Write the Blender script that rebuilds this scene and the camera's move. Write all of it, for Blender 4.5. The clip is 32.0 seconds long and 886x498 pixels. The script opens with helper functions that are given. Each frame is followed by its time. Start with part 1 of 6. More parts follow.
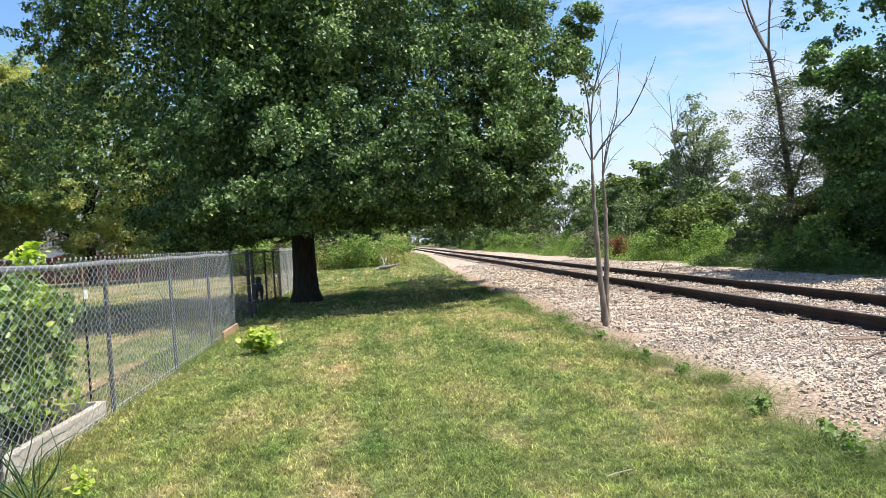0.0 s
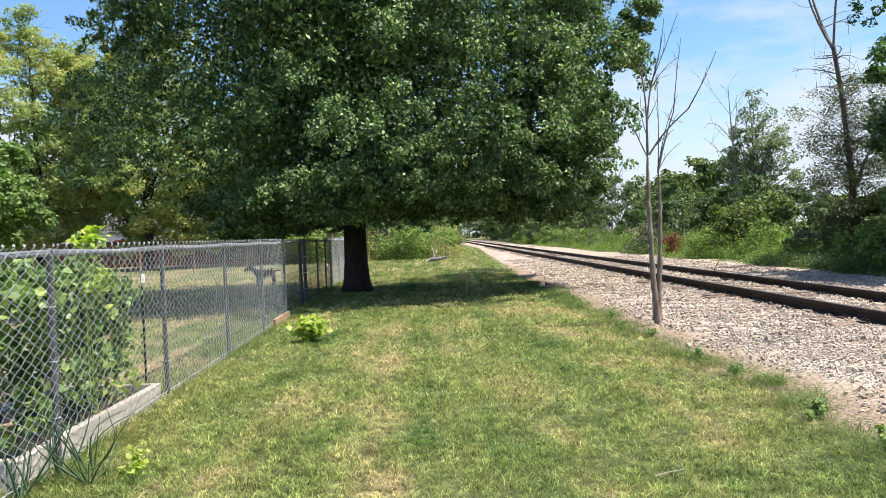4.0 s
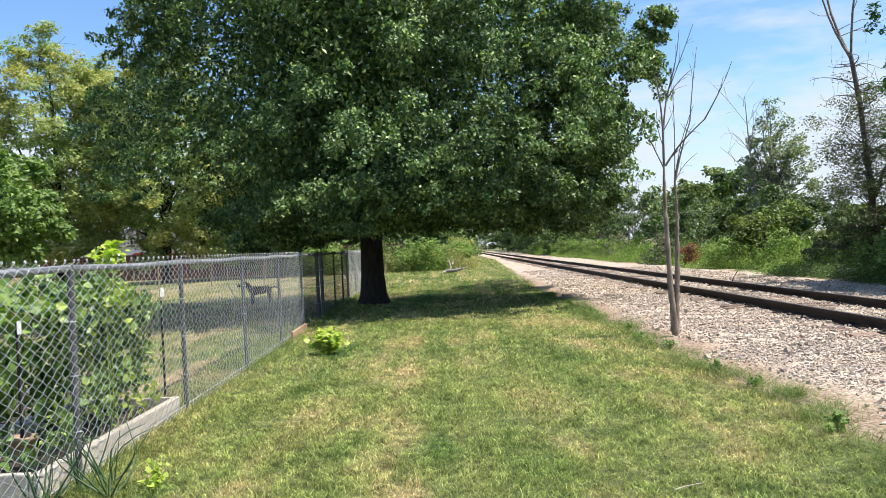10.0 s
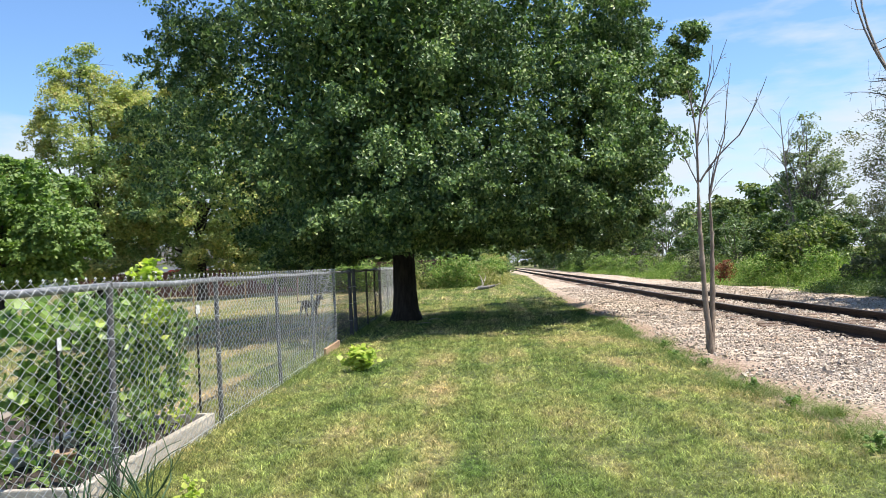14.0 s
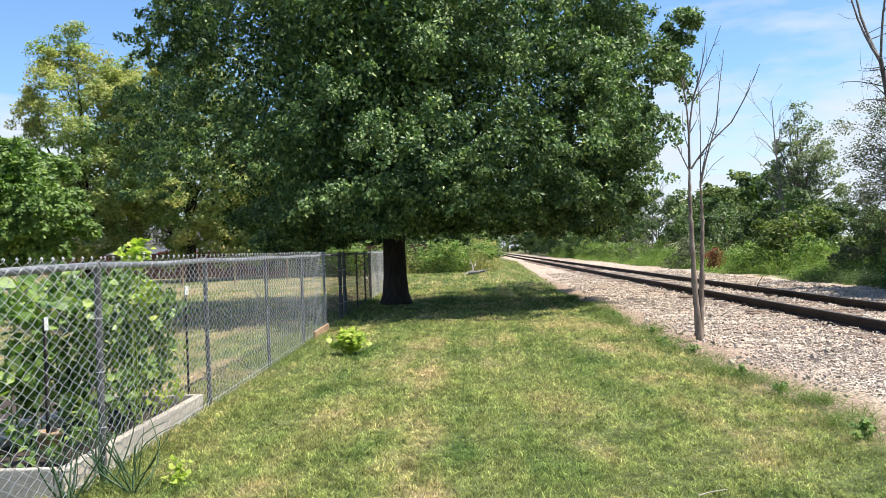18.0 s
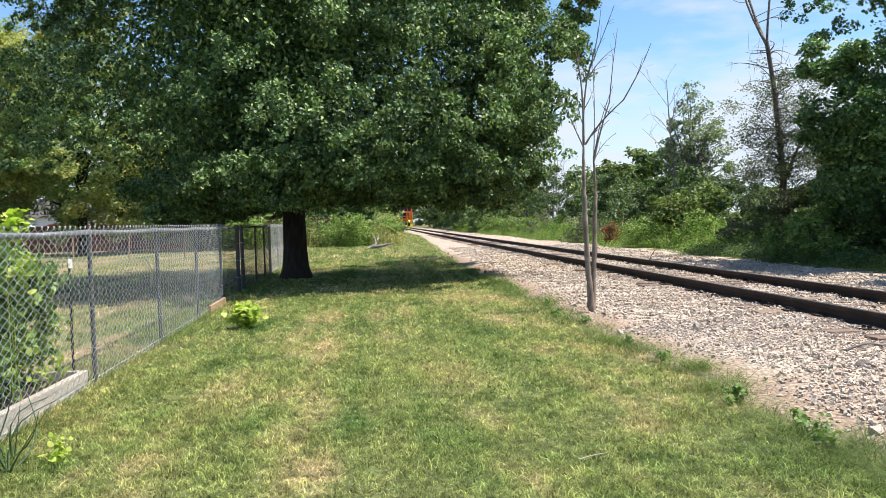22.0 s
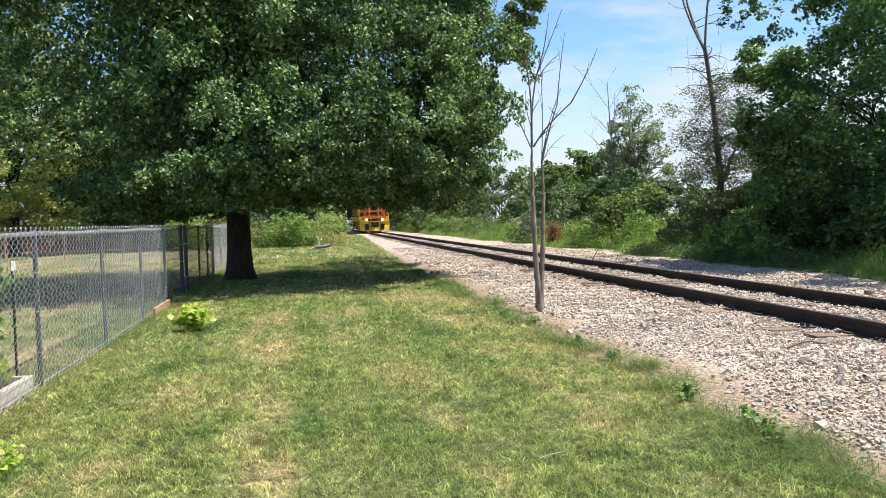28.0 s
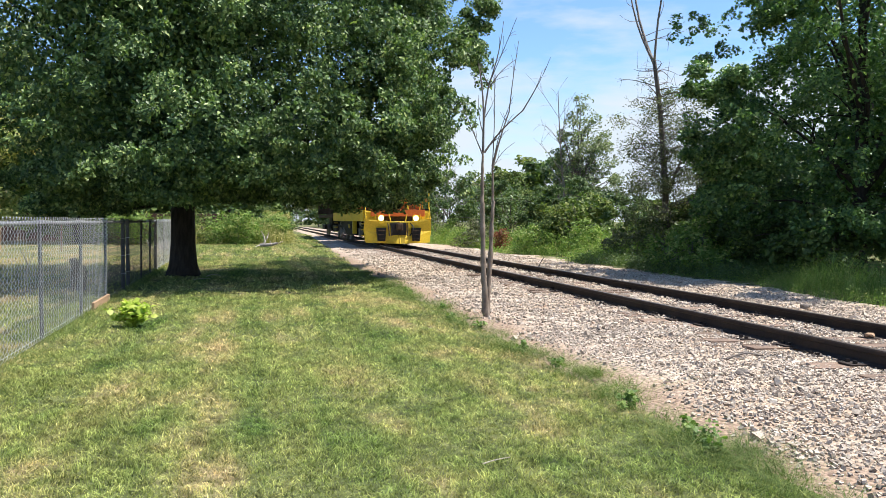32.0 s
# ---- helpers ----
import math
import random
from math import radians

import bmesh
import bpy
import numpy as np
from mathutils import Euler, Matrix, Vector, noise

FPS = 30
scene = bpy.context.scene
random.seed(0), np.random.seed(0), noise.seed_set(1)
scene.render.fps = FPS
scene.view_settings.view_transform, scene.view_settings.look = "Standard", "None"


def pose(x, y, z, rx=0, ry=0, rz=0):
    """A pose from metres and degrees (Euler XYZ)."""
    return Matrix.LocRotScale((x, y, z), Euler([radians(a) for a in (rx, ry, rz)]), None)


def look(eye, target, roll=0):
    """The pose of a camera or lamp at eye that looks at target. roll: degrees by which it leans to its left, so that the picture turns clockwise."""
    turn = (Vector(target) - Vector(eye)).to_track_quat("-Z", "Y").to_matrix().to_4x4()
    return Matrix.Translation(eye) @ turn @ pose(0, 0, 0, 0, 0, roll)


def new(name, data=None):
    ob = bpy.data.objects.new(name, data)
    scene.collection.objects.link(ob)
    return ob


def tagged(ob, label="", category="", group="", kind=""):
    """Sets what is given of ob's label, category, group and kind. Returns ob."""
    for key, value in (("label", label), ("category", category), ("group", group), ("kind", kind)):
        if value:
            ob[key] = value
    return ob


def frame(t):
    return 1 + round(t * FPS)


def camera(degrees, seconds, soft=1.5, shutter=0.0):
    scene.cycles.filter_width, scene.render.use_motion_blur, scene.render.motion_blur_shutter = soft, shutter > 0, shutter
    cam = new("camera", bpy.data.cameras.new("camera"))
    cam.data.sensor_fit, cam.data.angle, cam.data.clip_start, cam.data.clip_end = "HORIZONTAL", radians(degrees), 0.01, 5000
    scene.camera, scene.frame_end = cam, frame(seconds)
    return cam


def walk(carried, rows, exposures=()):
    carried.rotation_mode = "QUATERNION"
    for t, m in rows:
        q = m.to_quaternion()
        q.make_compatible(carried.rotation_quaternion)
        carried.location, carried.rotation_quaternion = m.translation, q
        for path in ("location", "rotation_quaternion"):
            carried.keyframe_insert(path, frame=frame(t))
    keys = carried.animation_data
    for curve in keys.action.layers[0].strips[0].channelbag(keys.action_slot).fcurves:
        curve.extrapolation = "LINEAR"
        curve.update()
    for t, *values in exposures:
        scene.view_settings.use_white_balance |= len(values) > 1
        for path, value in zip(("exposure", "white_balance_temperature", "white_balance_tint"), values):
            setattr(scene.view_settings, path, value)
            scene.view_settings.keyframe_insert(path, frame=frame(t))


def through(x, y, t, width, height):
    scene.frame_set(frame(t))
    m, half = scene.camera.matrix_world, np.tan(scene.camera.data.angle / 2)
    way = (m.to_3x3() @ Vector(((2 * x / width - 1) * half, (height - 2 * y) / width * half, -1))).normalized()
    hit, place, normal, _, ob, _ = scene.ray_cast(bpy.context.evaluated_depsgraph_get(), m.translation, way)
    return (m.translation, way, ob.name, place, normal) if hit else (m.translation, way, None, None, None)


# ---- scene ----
cam = camera(54.4, 32.0, soft=0.8)
# seconds, eye, then degrees of turn to the left of the track, of pitch and of roll
PATH = [
    (0, 0.016, 0.010, 1.249, -4.23, -0.63, -3.60),
    (0.5, 0.015, 0.010, 1.248, -4.04, -0.25, -3.33),
    (1, 0.014, 0.007, 1.248, -3.39, -0.32, -2.72),
    (1.5, 0.016, -0.001, 1.248, -2.57, -0.66, -2.45),
    (2, 0.016, -0.002, 1.245, -2.50, -1.13, -2.61),
    (2.5, 0.013, 0.012, 1.247, -2.53, -1.38, -2.70),
    (3, 0.013, 0.018, 1.247, -1.71, -1.37, -2.83),
    (3.5, 0.012, 0.018, 1.247, -0.89, -1.06, -2.28),
    (5.5, 0.008, 0.017, 1.252, -0.40, -0.81, -2.82),
    (6, 0.010, 0.010, 1.253, -0.01, -0.62, -2.89),
    (6.5, 0.013, -0.000, 1.254, -0.03, -0.35, -3.15),
    (7, 0.011, -0.004, 1.253, -0.04, -0.28, -3.19),
    (7.5, 0.010, -0.003, 1.253, -0.04, -0.17, -3.05),
    (8, 0.011, -0.000, 1.256, 0.12, -0.01, -2.74),
    (8.5, 0.013, -0.004, 1.258, 0.37, 0.24, -2.30),
    (9, 0.011, -0.012, 1.259, 0.35, 0.31, -2.16),
    (9.5, 0.012, -0.006, 1.258, 0.05, -0.02, -2.55),
    (10, 0.009, 0.004, 1.259, 0.20, -0.14, -2.65),
    (10.5, 0.005, 0.006, 1.259, 0.58, -0.01, -2.83),
    (11, 0.003, 0.006, 1.258, 0.81, 0.21, -2.62),
    (11.5, 0.004, -0.004, 1.261, 1.25, 0.42, -2.74),
    (12, 0.002, -0.004, 1.261, 2.01, 0.68, -2.92),
    (12.5, 0.000, -0.001, 1.262, 2.40, 0.85, -2.73),
    (13, 0.000, -0.001, 1.263, 2.04, 1.02, -2.78),
    (13.5, -0.000, -0.000, 1.263, 1.93, 1.10, -2.82),
    (14, 0.001, -0.005, 1.264, 2.26, 1.07, -2.70),
    (14.5, 0.003, -0.004, 1.266, 2.35, 0.95, -2.73),
    (16.5, 0.007, 0.008, 1.258, 1.18, 0.54, -2.48),
    (17, 0.004, 0.009, 1.255, 1.37, 0.46, -2.43),
    (17.5, 0.002, 0.007, 1.255, 1.55, 0.24, -2.32),
    (18, 0.000, 0.012, 1.256, 1.67, 0.03, -2.04),
    (18.5, -0.010, 0.009, 1.253, 1.73, -0.13, -1.90),
    (19, -0.036, -0.003, 1.249, 0.73, -0.94, -2.39),
    (19.5, -0.058, 0.005, 1.249, -2.25, -1.66, -3.31),
    (20, -0.025, 0.030, 1.254, -5.06, -1.48, -1.56),
    (20.5, 0.033, 0.019, 1.251, -5.69, -1.05, -0.70),
    (21, 0.063, 0.008, 1.244, -4.90, -1.33, -2.02),
    (21.5, 0.071, -0.009, 1.240, -4.54, -1.78, -2.24),
    (22, 0.080, -0.004, 1.241, -4.60, -1.90, -1.80),
    (22.5, 0.084, -0.018, 1.242, -5.30, -1.55, -1.31),
    (23, 0.080, -0.019, 1.243, -5.91, -1.18, -1.43),
    (23.5, 0.061, -0.031, 1.246, -6.19, -0.96, -1.91),
    (24, 0.028, -0.023, 1.253, -5.80, -0.85, -1.66),
    (24.5, 0.000, -0.048, 1.254, -5.23, -0.65, -0.93),
    (25, -0.013, -0.034, 1.254, -5.66, -0.82, -0.46),
    (25.5, -0.018, -0.045, 1.252, -5.32, -2.19, -0.24),
    (27.5, -0.030, -0.048, 1.264, -7.80, -1.56, -1.41),
    (28, -0.026, -0.026, 1.257, -8.47, -2.01, -1.73),
    (28.5, -0.027, -0.029, 1.258, -8.93, -2.18, -1.61),
    (29, -0.033, -0.031, 1.260, -8.51, -2.03, -1.25),
    (29.5, -0.043, -0.029, 1.262, -8.47, -2.01, -0.63),
    (30, -0.057, -0.021, 1.261, -9.31, -2.10, -0.47),
    (30.5, -0.059, -0.017, 1.261, -10.57, -2.09, -0.14),
    (31, -0.054, -0.014, 1.261, -11.72, -1.87, 0.07),
    (31.5, -0.048, -0.019, 1.264, -11.86, -1.77, 0.08),
    (32, -0.042, -0.016, 1.263, -12.00, -1.87, 0.20),
]


def gaze(x, y, z, turn, pitch, roll):
    a, b = radians(turn), radians(pitch)
    return look((x, y, z), (x - math.sin(a) * math.cos(b), y + math.cos(a) * math.cos(b), z + math.sin(b)), roll)


walk(cam, [(row[0], gaze(*row[1:])) for row in PATH])

# ---- light ----
SUN_WAY = Vector((0.46, -0.07, 1.0)).normalized()
EXPOSURE = 0.88
world = bpy.data.worlds.new("sky")
scene.world = world
world.use_nodes = True
wn, wl = world.node_tree.nodes, world.node_tree.links
wn.clear()
sky = wn.new("ShaderNodeTexSky")
sky.sky_type, sky.sun_disc = "NISHITA", False
sky.sun_elevation = math.asin(SUN_WAY.z)
sky.sun_rotation = math.atan2(SUN_WAY.x, SUN_WAY.y)
sky.air_density, sky.dust_density, sky.ozone_density = 1.0, 0.3, 2.2
coord = wn.new("ShaderNodeTexCoord")
stretch = wn.new("ShaderNodeMapping")
stretch.inputs["Scale"].default_value = (1.6, 1.6, 6.5)
stretch.inputs["Location"].default_value = (0.35, 0.2, 0.42)
wl.new(coord.outputs["Generated"], stretch.inputs["Vector"])
puffs = wn.new("ShaderNodeTexNoise")
puffs.inputs["Scale"].default_value, puffs.inputs["Detail"].default_value = 1.5, 7.0
puffs.inputs["Roughness"].default_value = 0.55
wl.new(stretch.outputs["Vector"], puffs.inputs["Vector"])
veil = wn.new("ShaderNodeValToRGB")
veil.color_ramp.elements[0].position, veil.color_ramp.elements[0].color = 0.55, (0, 0, 0, 1)
veil.color_ramp.elements[1].position, veil.color_ramp.elements[1].color = 0.68, (0.9, 0.9, 0.9, 1)
heading = wn.new("ShaderNodeSeparateXYZ")
wl.new(coord.outputs["Generated"], heading.inputs["Vector"])
low = wn.new("ShaderNodeMapRange")
low.inputs["From Min"].default_value, low.inputs["From Max"].default_value = 0.10, 0.21
low.inputs["To Min"].default_value, low.inputs["To Max"].default_value = 0.25, -0.06
wl.new(heading.outputs["Z"], low.inputs["Value"])
bank = wn.new("ShaderNodeMath")
wl.new(puffs.outputs["Fac"], bank.inputs[0])
wl.new(low.outputs["Result"], bank.inputs[1])
wl.new(bank.outputs[0], veil.inputs["Fac"])
cloud_mix = wn.new("ShaderNodeMix")
cloud_mix.data_type = "RGBA"
wl.new(veil.outputs["Color"], cloud_mix.inputs["Factor"])
clear = wn.new("ShaderNodeMix")
clear.data_type, clear.blend_type = "RGBA", "MULTIPLY"
clear.inputs["Factor"].default_value = 1.0
clear.inputs["B"].default_value = (0.83, 1.0, 1.20, 1)
wl.new(sky.outputs["Color"], clear.inputs["A"])
wl.new(clear.outputs["Result"], cloud_mix.inputs["A"])
cloud_mix.inputs["B"].default_value = (4.7, 5.1, 5.6, 1)
air = wn.new("ShaderNodeBackground")
air.inputs["Strength"].default_value = 0.096
wl.new(cloud_mix.outputs["Result"], air.inputs["Color"])
wout = wn.new("ShaderNodeOutputWorld")
wl.new(air.outputs["Background"], wout.inputs["Surface"])
sun = new("sun", bpy.data.lights.new("sun", "SUN"))
sun.data.energy, sun.data.angle, sun.data.color = 5.0, radians(0.55), (1.0, 0.95, 0.87)
sun.matrix_world = look(SUN_WAY * 60, (0, 0, 0))
scene.view_settings.exposure = EXPOSURE

# ---- materials ----


def material(name, rough=0.8, metal=0.0, spec=0.4):
    m = bpy.data.materials.new(name)
    m.use_nodes = True
    b = m.node_tree.nodes["Principled BSDF"]
    b.inputs["Roughness"].default_value = rough
    b.inputs["Metallic"].default_value = metal
    b.inputs["Specular IOR Level"].default_value = spec
    return m, m.node_tree.nodes, m.node_tree.links, b


def ramp(nodes, stops):
    r = nodes.new("ShaderNodeValToRGB")
    while len(r.color_ramp.elements) < len(stops):
        r.color_ramp.elements.new(0.5)
    for e, (at, c) in zip(r.color_ramp.elements, stops):
        e.position, e.color = at, (*c, 1)
    return r


def noise_tex(nodes, links, scale, detail=4.0, rough=0.55, stretch_by=None, where="Object"):
    c = nodes.new("ShaderNodeTexCoord")
    n = nodes.new("ShaderNodeTexNoise")
    n.inputs["Scale"].default_value, n.inputs["Detail"].default_value = scale, detail
    n.inputs["Roughness"].default_value = rough
    if stretch_by:
        mp = nodes.new("ShaderNodeMapping")
        mp.inputs["Scale"].default_value = stretch_by
        links.new(c.outputs[where], mp.inputs["Vector"])
        links.new(mp.outputs["Vector"], n.inputs["Vector"])
    else:
        links.new(c.outputs[where], n.inputs["Vector"])
    return n.outputs["Fac"]


def mixed(nodes, links, fac, a, b, blend="MIX"):
    m = nodes.new("ShaderNodeMix")
    m.data_type, m.blend_type = "RGBA", blend
    for socket, value in (("Factor", fac), ("A", a), ("B", b)):
        if isinstance(value, (int, float)):
            m.inputs[socket].default_value = value
        elif isinstance(value, tuple):
            m.inputs[socket].default_value = (*value, 1)
        else:
            links.new(value, m.inputs[socket])
    return m.outputs["Result"]


def bump(nodes, links, bsdf, height, strength=0.4, distance=0.01):
    b = nodes.new("ShaderNodeBump")
    b.inputs["Strength"].default_value, b.inputs["Distance"].default_value = strength, distance
    links.new(height, b.inputs["Height"])
    links.new(b.outputs["Normal"], bsdf.inputs["Normal"])


def surface(name, dark, light, scale=8.0, rough=0.8, metal=0.0, fine=60.0, relief=0.3, stretch_by=None, spec=0.4, by_object=0.0):
    """A worn plain surface: two colours mixed at two scales, with fine relief."""
    m, nodes, links, b = material(name, rough, metal, spec)
    big = noise_tex(nodes, links, scale, 5, 0.6, stretch_by)
    small = noise_tex(nodes, links, fine, 3, 0.6, stretch_by)
    col = ramp(nodes, [(0.3, dark), (0.7, light)])
    links.new(big, col.inputs["Fac"])
    grain = ramp(nodes, [(0.25, (0.72, 0.72, 0.72)), (0.75, (1.15, 1.15, 1.15))])
    links.new(small, grain.inputs["Fac"])
    out = mixed(nodes, links, 1.0, col.outputs["Color"], grain.outputs["Color"], "MULTIPLY")
    if by_object:
        info = nodes.new("ShaderNodeObjectInfo")
        tone = ramp(nodes, [(0.0, (1 - by_object,) * 3), (1.0, (1 + by_object,) * 3)])
        links.new(info.outputs["Random"], tone.inputs["Fac"])
        out = mixed(nodes, links, 1.0, out, tone.outputs["Color"], "MULTIPLY")
    links.new(out, b.inputs["Base Color"])
    bump(nodes, links, b, small, relief, 0.004)
    return m


def foliage(name, stops, rough=0.45, spec=0.45, through=0.35, patch=0.35, patch_stops=None):
    """Leaves: each island its own tone from stops, larger patches over them, some light passing through."""
    m, nodes, links, b = material(name, rough, 0.0, spec)
    geo = nodes.new("ShaderNodeNewGeometry")
    col = ramp(nodes, stops)
    links.new(geo.outputs["Random Per Island"], col.inputs["Fac"])
    out = col.outputs["Color"]
    if patch_stops:
        pr = ramp(nodes, patch_stops)
        links.new(noise_tex(nodes, links, patch, 3), pr.inputs["Fac"])
        out = mixed(nodes, links, 1.0, out, pr.outputs["Color"], "MULTIPLY")
    links.new(out, b.inputs["Base Color"])
    thin = nodes.new("ShaderNodeBsdfTranslucent")
    bright = mixed(nodes, links, 1.0, out, (1.0, 1.25, 0.55), "MULTIPLY")
    links.new(bright, thin.inputs["Color"])
    mix = nodes.new("ShaderNodeMixShader")
    mix.inputs["Fac"].default_value = through
    links.new(b.outputs["BSDF"], mix.inputs[1])
    links.new(thin.outputs["BSDF"], mix.inputs[2])
    links.new(mix.outputs["Shader"], nodes["Material Output"].inputs["Surface"])
    return m


def dryness(nodes, links):
    """Where the lawn has dried: broad patches, mowing stripes along the track, small spots."""
    a = noise_tex(nodes, links, 0.55, 4, 0.62, (1.0, 0.75, 1.0))
    s = noise_tex(nodes, links, 0.9, 2, 0.5, (2.3, 0.07, 1.0))
    c = noise_tex(nodes, links, 2.6, 4, 0.65, (1.0, 0.6, 1.0))
    total = nodes.new("ShaderNodeMath")
    total.operation = "MULTIPLY_ADD"
    links.new(s, total.inputs[0])
    total.inputs[1].default_value = 0.85
    links.new(a, total.inputs[2])
    more = nodes.new("ShaderNodeMath")
    more.operation = "MULTIPLY_ADD"
    links.new(c, more.inputs[0])
    more.inputs[1].default_value = 0.62
    links.new(total.outputs[0], more.inputs[2])
    # the yard behind the fence is drier
    c2 = nodes.new("ShaderNodeTexCoord")
    sep = nodes.new("ShaderNodeSeparateXYZ")
    links.new(c2.outputs["Object"], sep.inputs["Vector"])
    yard = nodes.new("ShaderNodeMapRange")
    yard.inputs["From Min"].default_value, yard.inputs["From Max"].default_value = -3.4, -2.5
    yard.inputs["To Min"].default_value, yard.inputs["To Max"].default_value = 0.12, 0.0
    links.new(sep.outputs["X"], yard.inputs["Value"])
    last = nodes.new("ShaderNodeMath")
    links.new(more.outputs[0], last.inputs[0])
    links.new(yard.outputs["Result"], last.inputs[1])
    verge = nodes.new("ShaderNodeMapRange")
    verge.inputs["From Min"].default_value, verge.inputs["From Max"].default_value = -0.4, 1.6
    verge.inputs["To Min"].default_value, verge.inputs["To Max"].default_value = 0.0, 0.035
    links.new(sep.outputs["X"], verge.inputs["Value"])
    done = nodes.new("ShaderNodeMath")
    links.new(last.outputs[0], done.inputs[0])
    links.new(verge.outputs["Result"], done.inputs[1])
    return done.outputs[0]


def lawn_material(name, blades):
    m, nodes, links, b = material(name, 0.75 if blades else 0.95, 0.0, 0.2)
    dry = dryness(nodes, links)
    if blades:
        col = ramp(nodes, [(0.80, (0.212, 0.315, 0.088)), (0.98, (0.435, 0.472, 0.172)), (1.12, (0.70, 0.565, 0.32))])
        for e, at in zip(col.color_ramp.elements, (0.42, 0.520, 0.635)):
            e.position = at
    else:
        col = ramp(nodes, [(0.42, (0.050, 0.078, 0.024)), (0.520, (0.12, 0.135, 0.054)), (0.635, (0.32, 0.24, 0.145))])
    half = nodes.new("ShaderNodeMath")
    half.operation = "MULTIPLY"
    half.inputs[1].default_value = 0.412
    links.new(dry, half.inputs[0])
    links.new(half.outputs[0], col.inputs["Fac"])
    out = col.outputs["Color"]
    for scale, lo, hi in ((2.3, 0.82, 1.15), (9.0, 0.60, 1.32), (26.0, 0.60, 1.34)):
        spot = ramp(nodes, [(0.34, (lo, lo, lo * 0.95)), (0.66, (hi, hi, hi))])
        links.new(noise_tex(nodes, links, scale, 3, 0.6), spot.inputs["Fac"])
        out = mixed(nodes, links, 1.0, out, spot.outputs["Color"], "MULTIPLY")
    if blades:
        geo = nodes.new("ShaderNodeNewGeometry")
        tone = ramp(nodes, [(0.0, (0.36, 0.40, 0.28)), (0.5, (0.92, 0.93, 0.88)), (0.82, (1.30, 1.25, 1.18)), (1.0, (1.62, 1.50, 1.50))])
        links.new(geo.outputs["Random Per Island"], tone.inputs["Fac"])
        out = mixed(nodes, links, 1.0, out, tone.outputs["Color"], "MULTIPLY")
        thin = nodes.new("ShaderNodeBsdfTranslucent")
        links.new(out, thin.inputs["Color"])
        links.new(out, b.inputs["Base Color"])
        mix = nodes.new("ShaderNodeMixShader")
        mix.inputs["Fac"].default_value = 0.5
        links.new(b.outputs["BSDF"], mix.inputs[1])
        links.new(thin.outputs["BSDF"], mix.inputs[2])
        links.new(mix.outputs["Shader"], nodes["Material Output"].inputs["Surface"])
    else:
        fine = noise_tex(nodes, links, 45, 4, 0.7)
        tone = ramp(nodes, [(0.3, (0.55, 0.55, 0.5)), (0.7, (1.35, 1.35, 1.3))])
        links.new(fine, tone.inputs["Fac"])
        links.new(mixed(nodes, links, 1.0, out, tone.outputs["Color"], "MULTIPLY"), b.inputs["Base Color"])
        bump(nodes, links, b, fine, 0.6, 0.03)
    return m


def stone_material(name, by_island):
    m, nodes, links, b = material(name, 0.9, 0.0, 0.25)
    if by_island:
        geo = nodes.new("ShaderNodeNewGeometry")
        pick = geo.outputs["Random Per Island"]
    else:
        info = nodes.new("ShaderNodeObjectInfo")
        pick = info.outputs["Random"]
    col = ramp(nodes, [(0.0, (0.19, 0.155, 0.12)), (0.15, (0.36, 0.30, 0.235)), (0.6, (0.475, 0.405, 0.33)), (0.92, (0.565, 0.49, 0.40)), (1.0, (0.46, 0.33, 0.235))])
    links.new(pick, col.inputs["Fac"])
    fine = noise_tex(nodes, links, 70, 3, 0.6)
    tone = ramp(nodes, [(0.3, (0.78, 0.77, 0.76)), (0.7, (1.1, 1.1, 1.1))])
    links.new(fine, tone.inputs["Fac"])
    links.new(mixed(nodes, links, 1.0, col.outputs["Color"], tone.outputs["Color"], "MULTIPLY"), b.inputs["Base Color"])
    bump(nodes, links, b, fine, 0.4, 0.006)
    return m


